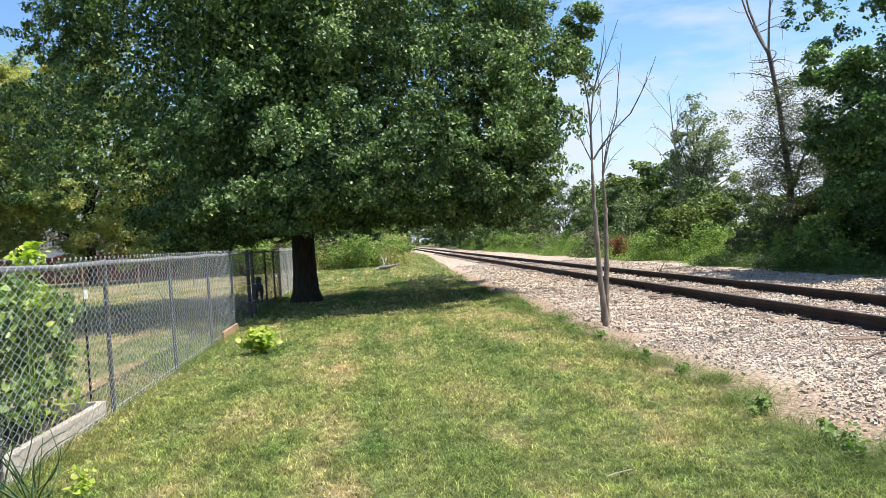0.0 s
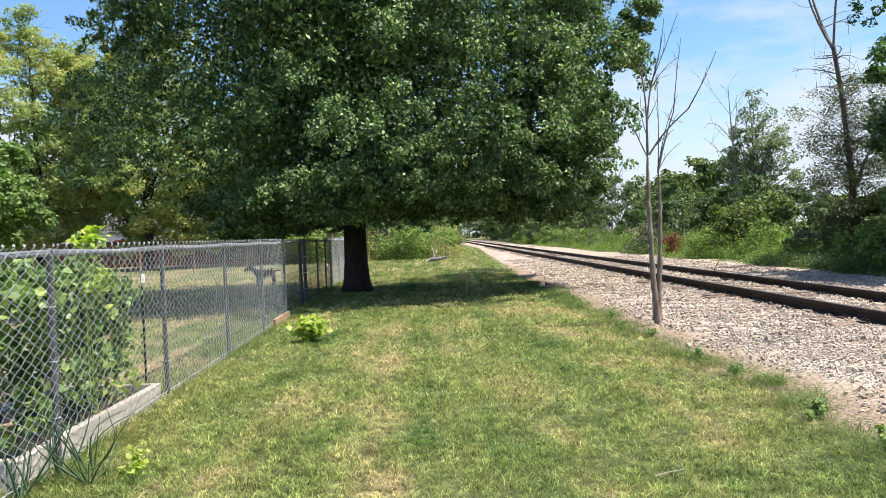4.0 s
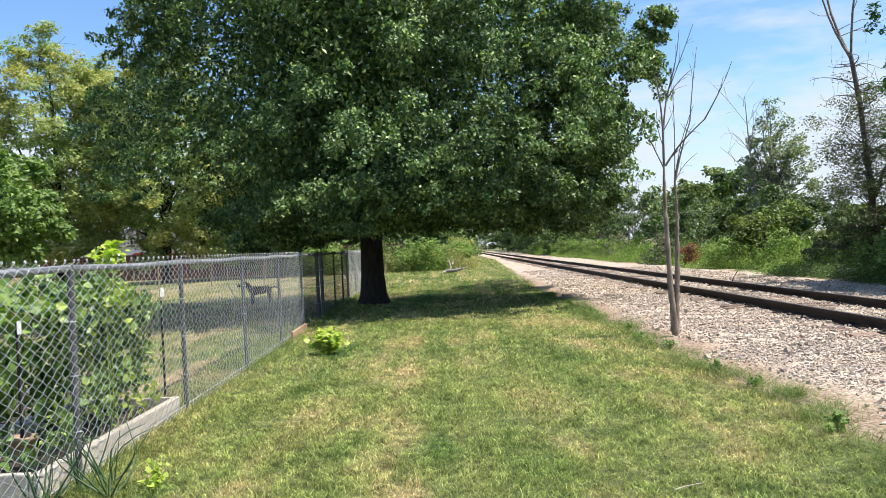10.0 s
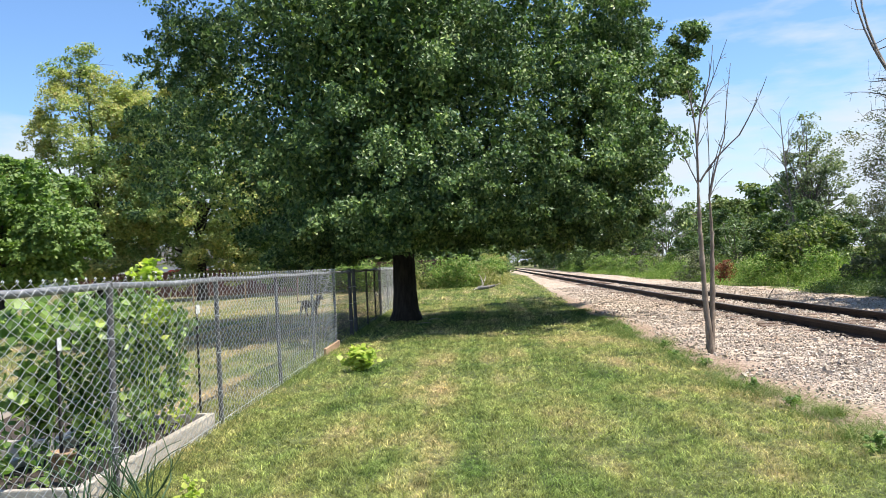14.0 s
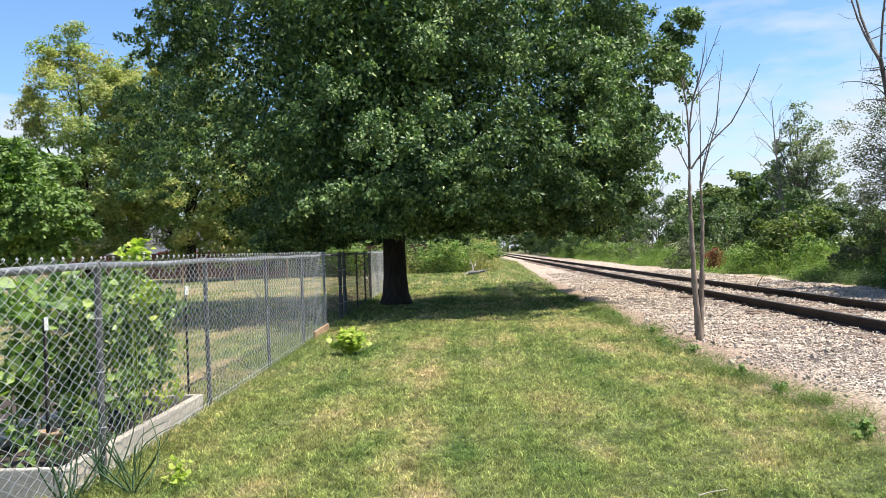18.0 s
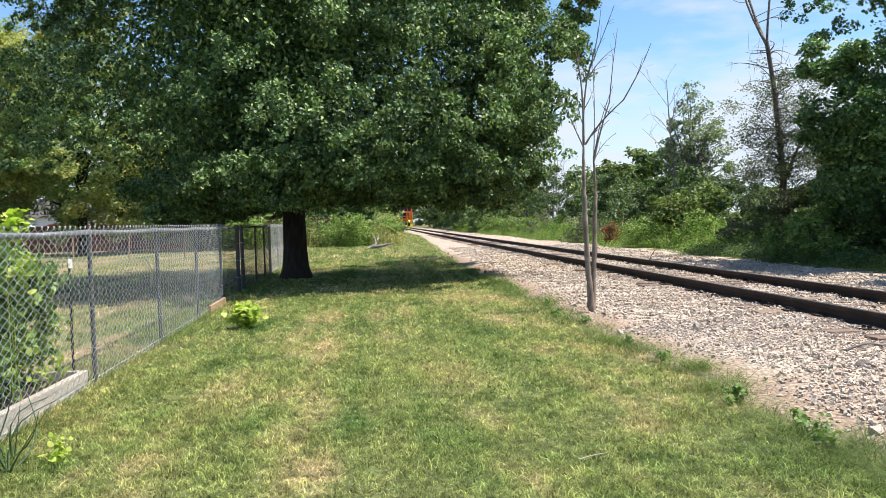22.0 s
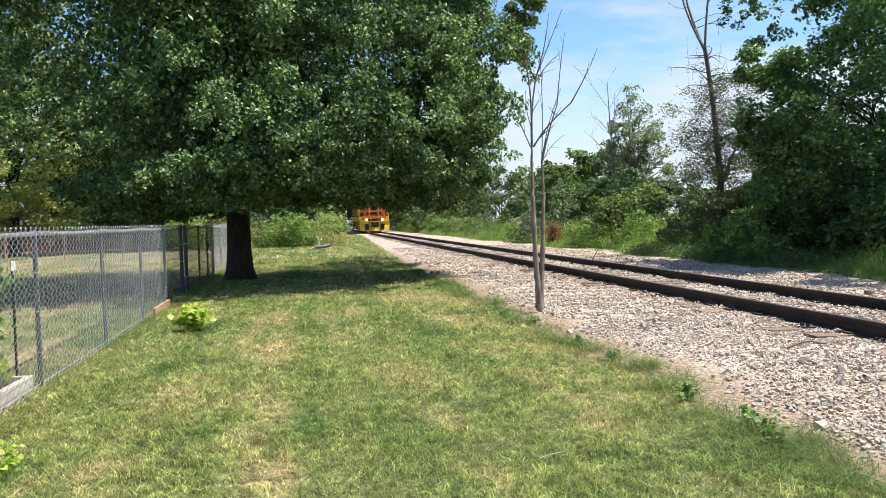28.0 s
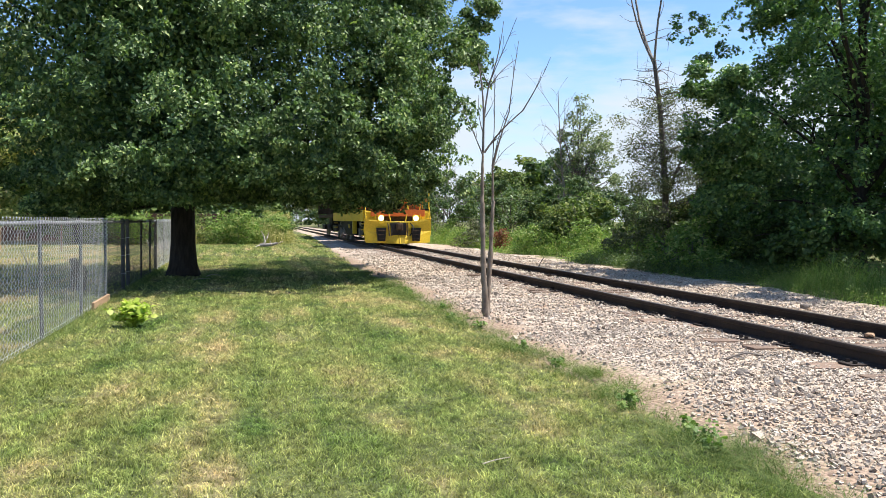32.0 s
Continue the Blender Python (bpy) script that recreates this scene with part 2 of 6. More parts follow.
def gravel_material(name):
    m, nodes, links, b = material(name, 0.95, 0.0, 0.2)
    c = nodes.new("ShaderNodeTexCoord")
    v = nodes.new("ShaderNodeTexVoronoi")
    v.inputs["Scale"].default_value = 24
    links.new(c.outputs["Object"], v.inputs["Vector"])
    sep = nodes.new("ShaderNodeSeparateColor")
    links.new(v.outputs["Color"], sep.inputs["Color"])
    col = ramp(nodes, [(0.0, (0.20, 0.16, 0.125)), (0.3, (0.42, 0.355, 0.29)), (0.7, (0.51, 0.44, 0.365)), (1.0, (0.59, 0.515, 0.43))])
    links.new(sep.outputs[0], col.inputs["Fac"])
    stain = ramp(nodes, [(0.40, (0.88, 0.78, 0.69)), (0.62, (1.05, 1.03, 1.0))])
    links.new(noise_tex(nodes, links, 0.7, 4, 0.6), stain.inputs["Fac"])
    out = mixed(nodes, links, 1.0, col.outputs["Color"], stain.outputs["Color"], "MULTIPLY")
    # red-brown soil shows through along the lawn
    sep2 = nodes.new("ShaderNodeSeparateXYZ")
    links.new(c.outputs["Object"], sep2.inputs["Vector"])
    add = nodes.new("ShaderNodeMath")
    add.operation = "MULTIPLY_ADD"
    links.new(noise_tex(nodes, links, 1.6, 4, 0.65), add.inputs[0])
    add.inputs[1].default_value = -0.9
    links.new(sep2.outputs["X"], add.inputs[2])
    strip = nodes.new("ShaderNodeMapRange")
    strip.inputs["From Min"].default_value, strip.inputs["From Max"].default_value = 2.35, 2.75
    strip.inputs["To Min"].default_value, strip.inputs["To Max"].default_value = 1.0, 0.0
    links.new(add.outputs[0], strip.inputs["Value"])
    earth = ramp(nodes, [(0.3, (0.22, 0.148, 0.105)), (0.7, (0.41, 0.305, 0.225))])
    links.new(noise_tex(nodes, links, 18, 4, 0.7), earth.inputs["Fac"])
    links.new(mixed(nodes, links, strip.outputs["Result"], out, earth.outputs["Color"]), b.inputs["Base Color"])
    bump(nodes, links, b, v.outputs["Distance"], 1.0, -0.03)
    return m


M_LAWN = lawn_material("lawn_soil", False)
M_BLADE = lawn_material("grass_blades", True)
M_GRAVEL = gravel_material("ballast_gravel")
M_STONE = stone_material("limestone_bits", True)
M_STONE_ONE = stone_material("limestone_piece", False)
M_RAIL = surface("weathered_rail_steel", (0.020, 0.015, 0.012), (0.050, 0.034, 0.026), 3, 0.85, 0.1, 30, 0.3)
M_RAILTOP = surface("rusty_rail_head", (0.075, 0.058, 0.046), (0.14, 0.115, 0.095), 6, 0.5, 0.5, 40, 0.1)
M_TIE = surface("weathered_tie_wood", (0.12, 0.080, 0.058), (0.29, 0.205, 0.15), 2.5, 0.9, 0, 30, 0.8, (1, 9, 9), by_object=0.25)
M_GALV = surface("galvanised_steel", (0.19, 0.195, 0.20), (0.31, 0.315, 0.32), 6, 0.55, 0.35, 50, 0.2)
M_WIRE = surface("galvanised_wire", (0.50, 0.51, 0.515), (0.68, 0.69, 0.695), 9, 0.45, 0.2, 50, 0.1)
M_POST = surface("dull_galvanised_posts", (0.095, 0.092, 0.088), (0.19, 0.185, 0.18), 6, 0.65, 0.3, 50, 0.3)
# fence steel with the shade tree's shade put into its colour
M_STEEL_SHADE = surface("steel_darkened_for_shade", (0.045, 0.043, 0.042), (0.10, 0.096, 0.092), 6, 0.7, 0.2, 50, 0.3)
M_CONCRETE = surface("weathered_board_grey", (0.42, 0.36, 0.29), (0.64, 0.56, 0.46), 3, 0.9, 0, 40, 0.6, (1, 1, 4))
M_PLANK = surface("raw_plank", (0.30, 0.19, 0.11), (0.46, 0.31, 0.19), 3, 0.85, 0, 40, 0.5, (6, 1, 6))
M_BARK = surface("dark_bark", (0.020, 0.017, 0.014), (0.056, 0.046, 0.039), 5, 0.95, 0, 28, 1.0, (3, 3, 0.6))
M_BARK_PALE = surface("pale_bark", (0.12, 0.09, 0.066), (0.30, 0.24, 0.185), 7, 0.9, 0, 40, 0.7, (2, 2, 0.7))
M_BARK_GREY = surface("grey_dead_bark", (0.085, 0.07, 0.06), (0.20, 0.172, 0.15), 4, 0.9, 0, 30, 0.7, (2, 2, 0.5))
M_DEADWOOD = surface("bleached_wood", (0.34, 0.29, 0.23), (0.62, 0.55, 0.45), 5, 0.9, 0, 40, 0.6, (1, 4, 4))
M_SILVERWOOD = surface("weathered_fork_wood", (0.17, 0.15, 0.13), (0.34, 0.31, 0.28), 4, 0.9, 0, 30, 0.6, (2, 2, 0.5))
M_SOIL = surface("garden_soil", (0.028, 0.020, 0.015), (0.075, 0.055, 0.042), 9, 0.95, 0, 50, 1.0)
GREENS = [(0.0, (0.036, 0.074, 0.026)), (0.5, (0.090, 0.158, 0.055)), (0.85, (0.215, 0.310, 0.115)), (1.0, (0.40, 0.47, 0.20))]
SOFT = [(0.35, (0.75, 0.78, 0.75)), (0.65, (1.2, 1.15, 1.1))]
M_LEAF = foliage("glossy_green_leaves", GREENS, 0.46, 0.30, 0.24, 0.8, [(0.36, (0.62, 0.68, 0.66)), (0.64, (1.28, 1.22, 1.12))])
M_LEAF_ROAD = foliage("roadside_leaves", [(0.0, (0.048, 0.105, 0.040)), (0.5, (0.098, 0.185, 0.066)), (0.85, (0.18, 0.29, 0.10)), (1.0, (0.30, 0.42, 0.15))], 0.42, 0.38, 0.36, 0.5, SOFT)
M_LEAF_SILVER = foliage("grey_green_leaves", [(0.0, (0.10, 0.13, 0.070)), (0.6, (0.20, 0.235, 0.130)), (1.0, (0.36, 0.38, 0.24))], 0.5, 0.45, 0.45, 0.4, SOFT)
M_EDGE = foliage("lush_edge_grass", [(0.0, (0.070, 0.115, 0.030)), (0.6, (0.145, 0.205, 0.058)), (1.0, (0.29, 0.31, 0.125))], 0.65, 0.25, 0.35, 0.8, SOFT)
M_LEAF_YELLOW = foliage("yellowing_leaves", [(0.0, (0.22, 0.265, 0.10)), (0.5, (0.37, 0.405, 0.155)), (0.85, (0.49, 0.485, 0.20)), (1.0, (0.54, 0.44, 0.19))], 0.6, 0.25, 0.40, 0.20, [(0.38, (0.70, 0.86, 0.80)), (0.52, (0.98, 0.97, 0.95)), (0.64, (1.22, 1.0, 0.80))])
M_LEAF_MAPLE = foliage("broad_green_leaves", [(0.0, (0.085, 0.155, 0.035)), (0.6, (0.16, 0.25, 0.06)), (1.0, (0.27, 0.36, 0.10))], 0.5, 0.4, 0.35, 0.4, SOFT)
M_LEAF_DARK = foliage("dark_green_leaves", [(0.0, (0.040, 0.078, 0.022)), (0.6, (0.090, 0.150, 0.040)), (1.0, (0.18, 0.245, 0.066))], 0.45, 0.4, 0.25, 0.4, SOFT)
M_LEAF_PALE = foliage("silvery_green_leaves", [(0.0, (0.085, 0.100, 0.055)), (0.6, (0.150, 0.165, 0.092)), (1.0, (0.25, 0.25, 0.16))], 0.55, 0.35, 0.35, 0.4, SOFT)
M_LEAF_SHRUB = foliage("shrub_leaves", [(0.0, (0.055, 0.088, 0.023)), (0.5, (0.125, 0.175, 0.045)), (0.85, (0.22, 0.26, 0.078)), (1.0, (0.36, 0.36, 0.14))], 0.6, 0.3, 0.35, 0.3, SOFT)
M_LEAF_LIME = foliage("lime_green_leaves", [(0.0, (0.27, 0.38, 0.055)), (0.5, (0.45, 0.54, 0.085)), (1.0, (0.62, 0.64, 0.15))], 0.5, 0.35, 0.4, 1.5, SOFT)
M_LEAF_VINE = foliage("vine_leaves", [(0.0, (0.070, 0.130, 0.032)), (0.5, (0.15, 0.245, 0.058)), (0.85, (0.30, 0.41, 0.10)), (1.0, (0.56, 0.62, 0.14))], 0.45, 0.4, 0.26, 1.2, SOFT)
M_LEAF_BEAN = foliage("bean_leaves", [(0.0, (0.11, 0.19, 0.045)), (0.6, (0.20, 0.31, 0.075)), (1.0, (0.36, 0.45, 0.12))], 0.45, 0.35, 0.3, 1.2, SOFT)
M_WEED = foliage("tall_weeds", [(0.0, (0.090, 0.16, 0.036)), (0.5, (0.190, 0.29, 0.065)), (0.9, (0.30, 0.38, 0.12)), (1.0, (0.46, 0.42, 0.20))], 0.65, 0.25, 0.35, 0.25, SOFT)
M_WEED_DRY = foliage("straw_coloured_weeds", [(0.0, (0.200, 0.206, 0.062)), (0.5, (0.325, 0.306, 0.119)), (1.0, (0.500, 0.438, 0.213))], 0.7, 0.2, 0.35, 0.4, SOFT)
M_WEED_RED = foliage("rust_red_leaves", [(0.0, (0.150, 0.048, 0.026)), (1.0, (0.31, 0.110, 0.055))], 0.6, 0.3, 0.3, 1.0, SOFT)
M_ONION = foliage("onion_stalks", [(0.0, (0.045, 0.095, 0.045)), (1.0, (0.10, 0.17, 0.085))], 0.45, 0.4, 0.25, 1.0, SOFT)

# ---- mesh helpers ----


def fast_mesh(name, verts, faces, mat, smooth=False):
    """A mesh from arrays: verts (n, 3), faces (m, k) all with k corners."""
    verts, faces = np.asarray(verts, np.float32), np.asarray(faces, np.int32)
    me = bpy.data.meshes.new(name)
    me.vertices.add(len(verts))
    me.vertices.foreach_set("co", verts.ravel())
    me.loops.add(faces.size)
    me.loops.foreach_set("vertex_index", faces.ravel())
    me.polygons.add(len(faces))
    me.polygons.foreach_set("loop_start", np.arange(0, faces.size, faces.shape[1], dtype=np.int32))
    me.polygons.foreach_set("use_smooth", np.full(len(faces), smooth))
    me.update(calc_edges=True)
    me.materials.append(mat)
    return me


def part(name, data, mat, parent, label=""):
    """Links a bmesh or a mesh as one mesh object under a thing or a part."""
    if isinstance(data, bmesh.types.BMesh):
        me = bpy.data.meshes.new(name)
        data.to_mesh(me)
        data.free()
        me.materials.append(mat)
    else:
        me = data
    ob = new(name, me)
    ob.parent = parent
    if label:
        tagged(ob, label)
    return ob


def thing(name, x, y, z, label, category, group="", kind=""):
    ob = new(name)
    ob.location = (x, y, z)
    return tagged(ob, label, category, group, kind)


def box(bm, lo, hi, bevel=0.0):
    """A box between two corners, with bevelled edges."""
    m = Matrix.Translation([(a + b) / 2 for a, b in zip(lo, hi)]) @ Matrix.Diagonal([b - a for a, b in zip(lo, hi)] + [1])
    made = bmesh.ops.create_cube(bm, size=1, matrix=m)
    if bevel:
        edges = list({e for v in made["verts"] for e in v.link_edges})
        bmesh.ops.bevel(bm, geom=edges, offset=bevel, segments=2, affect="EDGES", profile=0.6)
    return bm


def boxed(lo, hi, bevel=0.0):
    return box(bmesh.new(), lo, hi, bevel)


def tube_arrays(points, radii, sides=6, cap=True):
    """Rings round a line of points: arrays of verts and quads."""
    p = np.asarray(points, float)
    d = np.gradient(p, axis=0)
    d /= np.linalg.norm(d, axis=1, keepdims=True) + 1e-9
    ref = np.where(np.abs(d[:, 2:3]) > 0.9, [[1.0, 0, 0]], [[0, 0, 1.0]])
    u = np.cross(ref, d)
    u /= np.linalg.norm(u, axis=1, keepdims=True) + 1e-9
    w = np.cross(d, u)
    a = np.arange(sides) * 2 * np.pi / sides
    rings = p[:, None] + np.asarray(radii, float)[:, None, None] * (np.cos(a)[None, :, None] * u[:, None] + np.sin(a)[None, :, None] * w[:, None])
    i, j = np.meshgrid(np.arange(len(p) - 1), np.arange(sides), indexing="ij")
    k = (j + 1) % sides
    faces = np.stack([i * sides + j, i * sides + k, (i + 1) * sides + k, (i + 1) * sides + j], -1).reshape(-1, 4)
    return rings.reshape(-1, 3), faces


def join(pieces):
    """One pair of arrays out of many."""
    verts, faces, at = [], [], 0
    for v, f in pieces:
        verts.append(v)
        faces.append(f + at)
        at += len(v)
    return np.concatenate(verts), np.concatenate(faces)


def tube_mesh(name, lines, mat, sides=6):
    v, f = join([tube_arrays(p, r, sides) for p, r in lines])
    return fast_mesh(name, v, f, mat, True)


def unit(v):
    return v / (np.linalg.norm(v, axis=-1, keepdims=True) + 1e-9)


def leaf_arrays(rng, centres, size, hang=0.3, wide=0.62, spread=0.5, up=0.8, out=None):
    """Folded leaves, each of two triangles along a midrib, at the centres."""
    n = len(centres)
    axis = unit(rng.normal(size=(n, 3)) * [1, 1, 0.55] + [0, 0, -hang])
    face = unit(rng.normal(size=(n, 3)) * spread + [0.15, -0.3, up])
    if out is not None:
        face = unit(face + 0.9 * out)
    side = unit(np.cross(axis, face))
    face = np.cross(side, axis)
    s = size * rng.uniform(0.6, 1.25, (n, 1))
    tip, base = centres + axis * s * 0.5, centres - axis * s * 0.5
    lift = face * s * rng.uniform(0.02, 0.16, (n, 1))
    left, right = centres - axis * s * 0.06 + side * s * wide / 2 + lift, centres - axis * s * 0.06 - side * s * wide / 2 + lift
    verts = np.stack([base, left, tip, right], 1).reshape(-1, 3)
    b = np.arange(n)[:, None] * 4
    return verts, np.concatenate([b + [0, 2, 1], b + [0, 3, 2]])


def broad_leaf_arrays(rng, centres, size, hang=0.4, spread=0.8, up=0.7):
    """Lobed broad leaves, four triangles each, gently cupped."""
    n = len(centres)
    axis = unit(rng.normal(size=(n, 3)) * [1, 1, 0.5] + [0, 0, -hang])
    face = unit(rng.normal(size=(n, 3)) * spread + [0.2, -0.3, up])
    side = unit(np.cross(axis, face))
    face = np.cross(side, axis)
    s = size * rng.uniform(0.55, 1.3, (n, 1))
    cup = s * rng.uniform(-0.12, 0.16, (n, 1)) * face
    rim = [(-0.42, 0.0, 0), (-0.22, 0.44, 1), (0.16, 0.36, 1), (0.58, 0.0, 0.4), (0.16, -0.36, 1), (-0.22, -0.44, 1)]
    verts = np.stack([centres + axis * s * a + side * s * b + cup * c for a, b, c in rim], 1).reshape(-1, 3)
    k = np.arange(n)[:, None] * 6
    return verts, np.concatenate([k + [0, 2, 1], k + [0, 3, 2], k + [0, 4, 3], k + [0, 5, 4]])


def blade_arrays(rng, feet, height, width, lean=0.35):
    """Grass blades: narrow, bent, two quads' worth of triangles each."""
    n = len(feet)
    h = height * rng.uniform(0.55, 1.2, (n, 1))
    a = rng.uniform(0, 2 * np.pi, n)
    across = np.stack([np.cos(a), np.sin(a), 0 * a], 1) * width * rng.uniform(0.6, 1.2, (n, 1))
    way = rng.normal(size=(n, 3)) * [1, 1, 0] * lean
    mid = feet + h * 0.55 * ([0, 0, 1] + way * 0.6)
    tip = feet + h * ([0, 0, 1] + way * 1.5)
    verts = np.stack([feet - across / 2, feet + across / 2, mid + across * 0.4, mid - across * 0.4, tip], 1).reshape(-1, 3)
    b = np.arange(n)[:, None] * 5
    return verts, np.concatenate([b + [0, 1, 2], b + [0, 2, 3], b + [3, 2, 4]])


def clumps(rng, centre, radii, count, shell=0.55, lumps=0.22, cut=None):
    """Centres of leaf clumps in an uneven rounded envelope, denser towards its skin."""
    d = unit(rng.normal(size=(count * 2, 3)))
    seed = rng.uniform(0, 50, 3)
    bulge = np.array([noise.noise(Vector(v * 1.9 + seed)) for v in d])[:, None]
    r = (shell + (1 - shell) * rng.uniform(0, 1, (len(d), 1)) ** 0.6) * (1 + lumps * 2 * bulge)
    p = np.asarray(centre) + d * r * np.asarray(radii)
    if cut is not None:
        p = p[cut(p)]
    return p[:count]


def bough_spots(rng, heads, mid, size, per):
    """Clump centres over drooping domes of leaves, one dome at each head, leaning out from mid."""
    n = len(heads)
    r = size * rng.uniform(0.6, 1.35, (n, 1, 1))
    out = unit((heads - mid) * [1, 1, 0.6])[:, None]
    d = unit(rng.normal(size=(n, per, 3)) + 0.55 * out + [0, 0, 0.25])
    p = d * r * rng.uniform(0.45, 1.0, (n, per, 1)) * [1, 1, 0.62] + out * r * 0.35
    flat = np.linalg.norm(p[..., :2], axis=-1, keepdims=True)
    p = p - [0, 0, 0.28] * flat ** 2 / r
    return (heads[:, None] + p).reshape(-1, 3)


def limb(rng, a, b, r0, r1, bend=0.12, steps=6):
    """A bent, tapering limb from a to b."""
    a, b = np.asarray(a, float), np.asarray(b, float)
    t = np.linspace(0, 1, steps)[:, None]
    length = np.linalg.norm(b - a)
    sag = rng.normal(size=3) * bend * length
    p = a + (b - a) * t + np.sin(np.pi * t) * sag + [0, 0, 1] * np.sin(np.pi * t) * bend * length * 0.5
    return p, r0 + (r1 - r0) * t[:, 0] ** 0.8


def tree(name, x, y, label, category, height, trunk_r, fork, centre, radii, count, per, size, leaf_mat, bark, seed, spread=0.45, limbs=26, shell=0.55, lumps=0.22, group="", lean=(0, 0), hang=0.3, cut=None, wide=0.62, lobes=(), core=0, boughs=0, bough_r=0.8, floor=None, bare=None):
    """A tapered trunk with limbs, and a crown of many small folded leaves in clumps. centre: of the crown, from the foot.
    boughs: how many leafy boughs, each a drooping dome of clumps, make up the crown; floor: no leaf hangs lower; bare: where none grow."""
    rng = np.random.default_rng(seed)
    root = thing(name, x, y, 0, label, category, group)
    top = np.array([lean[0], lean[1], height * 0.8])
    zs = np.array([-0.1, 0.05, 0.25, 0.7, fork, fork + (top[2] - fork) * 0.35, fork + (top[2] - fork) * 0.7, top[2]])
    zs = np.sort(zs)
    k = np.clip(zs / top[2], 0, 1)[:, None]
    line = np.concatenate([k * top[:2] + rng.normal(size=(len(zs), 2)) * 0.05 * (k > 0.2), zs[:, None]], 1)
    flare = 1 + 0.55 * np.exp(-np.maximum(zs, 0) / 0.22)
    rad = trunk_r * flare * np.clip(1.05 - 0.95 * k[:, 0] ** 1.3, 0.06, 1)
    part("trunk", tube_mesh("trunk", [(line, rad)], bark, 14), bark, root)
    if boughs:
        sets = [(clumps(rng, centre, np.asarray(radii) - bough_r * 0.7, boughs, shell, lumps, cut), bough_r)]
        sets += [(clumps(rng, c, r, k, 0.3, 0.2), min(bough_r, 0.2 + 0.6 * min(r))) for c, r, k in lobes]
        if bare is not None:
            sets = [(heads[~bare(heads)], size_) for heads, size_ in sets]
        ends = np.concatenate([heads for heads, _ in sets])
        spots = np.concatenate([bough_spots(rng, heads, np.asarray(centre), size_, max(1, count // len(ends))) for heads, size_ in sets])
    else:
        spots = np.concatenate([clumps(rng, centre, radii, count, shell, lumps, cut)] + [clumps(rng, c, r, k, 0.3, 0.2) for c, r, k in lobes])
        ends = spots
    for q in ends[rng.permutation(len(ends))[:limbs]]:
        lines = []
        h = np.clip(fork + (q[2] - fork) * rng.uniform(0.15, 0.55), fork * 0.9, top[2])
        s = np.interp(h, zs, rad)
        start = np.array([np.interp(h, zs, line[:, 0]), np.interp(h, zs, line[:, 1]), h])
        p, r = limb(rng, start, q, min(s * 0.55, 0.02 + 0.014 * np.linalg.norm(q - start)), 0.012)
        low = min(start[2], q[2]) - 0.15
        p[:, 2] = np.maximum(p[:, 2], low)
        lines.append((p, r))
        for _ in range(3):
            m = rng.integers(2, 5)
            twig, tr = limb(rng, p[m], p[m] + rng.normal(size=3) * 0.12 * np.linalg.norm(q - start) + (q - start) * 0.1, r[m] * 0.6, 0.006, 0.1, 4)
            twig[:, 2] = np.maximum(twig[:, 2], low)
            lines.append((twig, tr))
        part("limb", tube_mesh("limb", lines, bark, 6), bark, root)
    n = rng.poisson(per, len(spots))
    at = np.repeat(spots, n, axis=0)
    mid = np.asarray(centre)
    out = unit((at - mid) / np.asarray(radii))
    grow = np.repeat(rng.uniform(0.6, 1.25, len(spots)), n)[:, None]
    d = unit(rng.normal(size=at.shape) + [0, 0, 0.35] + 0.35 * out)
    at = at + d * spread * 1.6 * np.array([1, 1, 0.75]) * grow * rng.uniform(0.45, 1.05, (len(at), 1))
    if floor is not None:
        keep = at[:, 2] > floor + 0.14 * np.sin(2.9 * at[:, 0]) * np.sin(2.3 * at[:, 1]) + 0.16 * np.sin(0.9 * at[:, 0] + 1) * np.sin(1.3 * at[:, 1])
        at, d, out = at[keep], d[keep], out[keep]
    v, f = leaf_arrays(rng, at, size, hang, wide, out=unit(d + 0.3 * out))
    if core:
        # the crowded inside of the crown, in larger leaf bunches
        q = clumps(rng, centre, np.asarray(radii) * 0.74, core, 0.1, 0.12, cut)
        if bare is not None:
            q = q[~bare(q)]
        q = np.repeat(q, 40, axis=0)
        q = q + rng.normal(size=q.shape) * 0.28
        if floor is not None:
            q = q[q[:, 2] > floor + 0.15]
        v, f = join([(v, f), leaf_arrays(rng, q, size * 1.4, hang, wide)])
    tagged(part("crown", fast_mesh("crown", v, f, leaf_mat), leaf_mat, root), kind="stuff")
    return root

# ---- plan ----
NEAR_RAIL, FAR_RAIL, TRACK_MID = 5.15, 6.655, 5.9025
NEAR_TOP, FAR_TOP = 0.170, 0.140
LAWN_EDGE, BALLAST_FAR = 2.35, 8.9


def lawn_edge(y):
    """Where the mown grass gives way to the ballast."""
    far = np.clip((np.asarray(y, float) - 22) / 50, 0, 1) * 1.6
    return LAWN_EDGE + far + 0.06 * np.sin(2.6 * y + 1.1) * np.sin(0.9 * y) + 0.10 * np.sin(1.7 * y) * np.sin(0.53 * y + 1) + 0.06 * np.sin(4.1 * y + 0.5) + 0.035 * np.sin(11.3 * y) * np.sin(3.1 * y + 2)


def weed_edge(y):
    """Where the weeds begin beyond the track."""
    return 9.15 + 0.3 * np.sin(0.31 * y + 2) + 0.15 * np.sin(0.9 * y) + 1.3 * np.exp(-((y - 28.3) / 2.4) ** 2)


def fence_x(y):
    return -2.02 - 0.026 * y


def track_bend(y):
    """Far off the track swings away behind the trees."""
    return -np.maximum(np.asarray(y, float) - 150, 0) ** 2 / 450


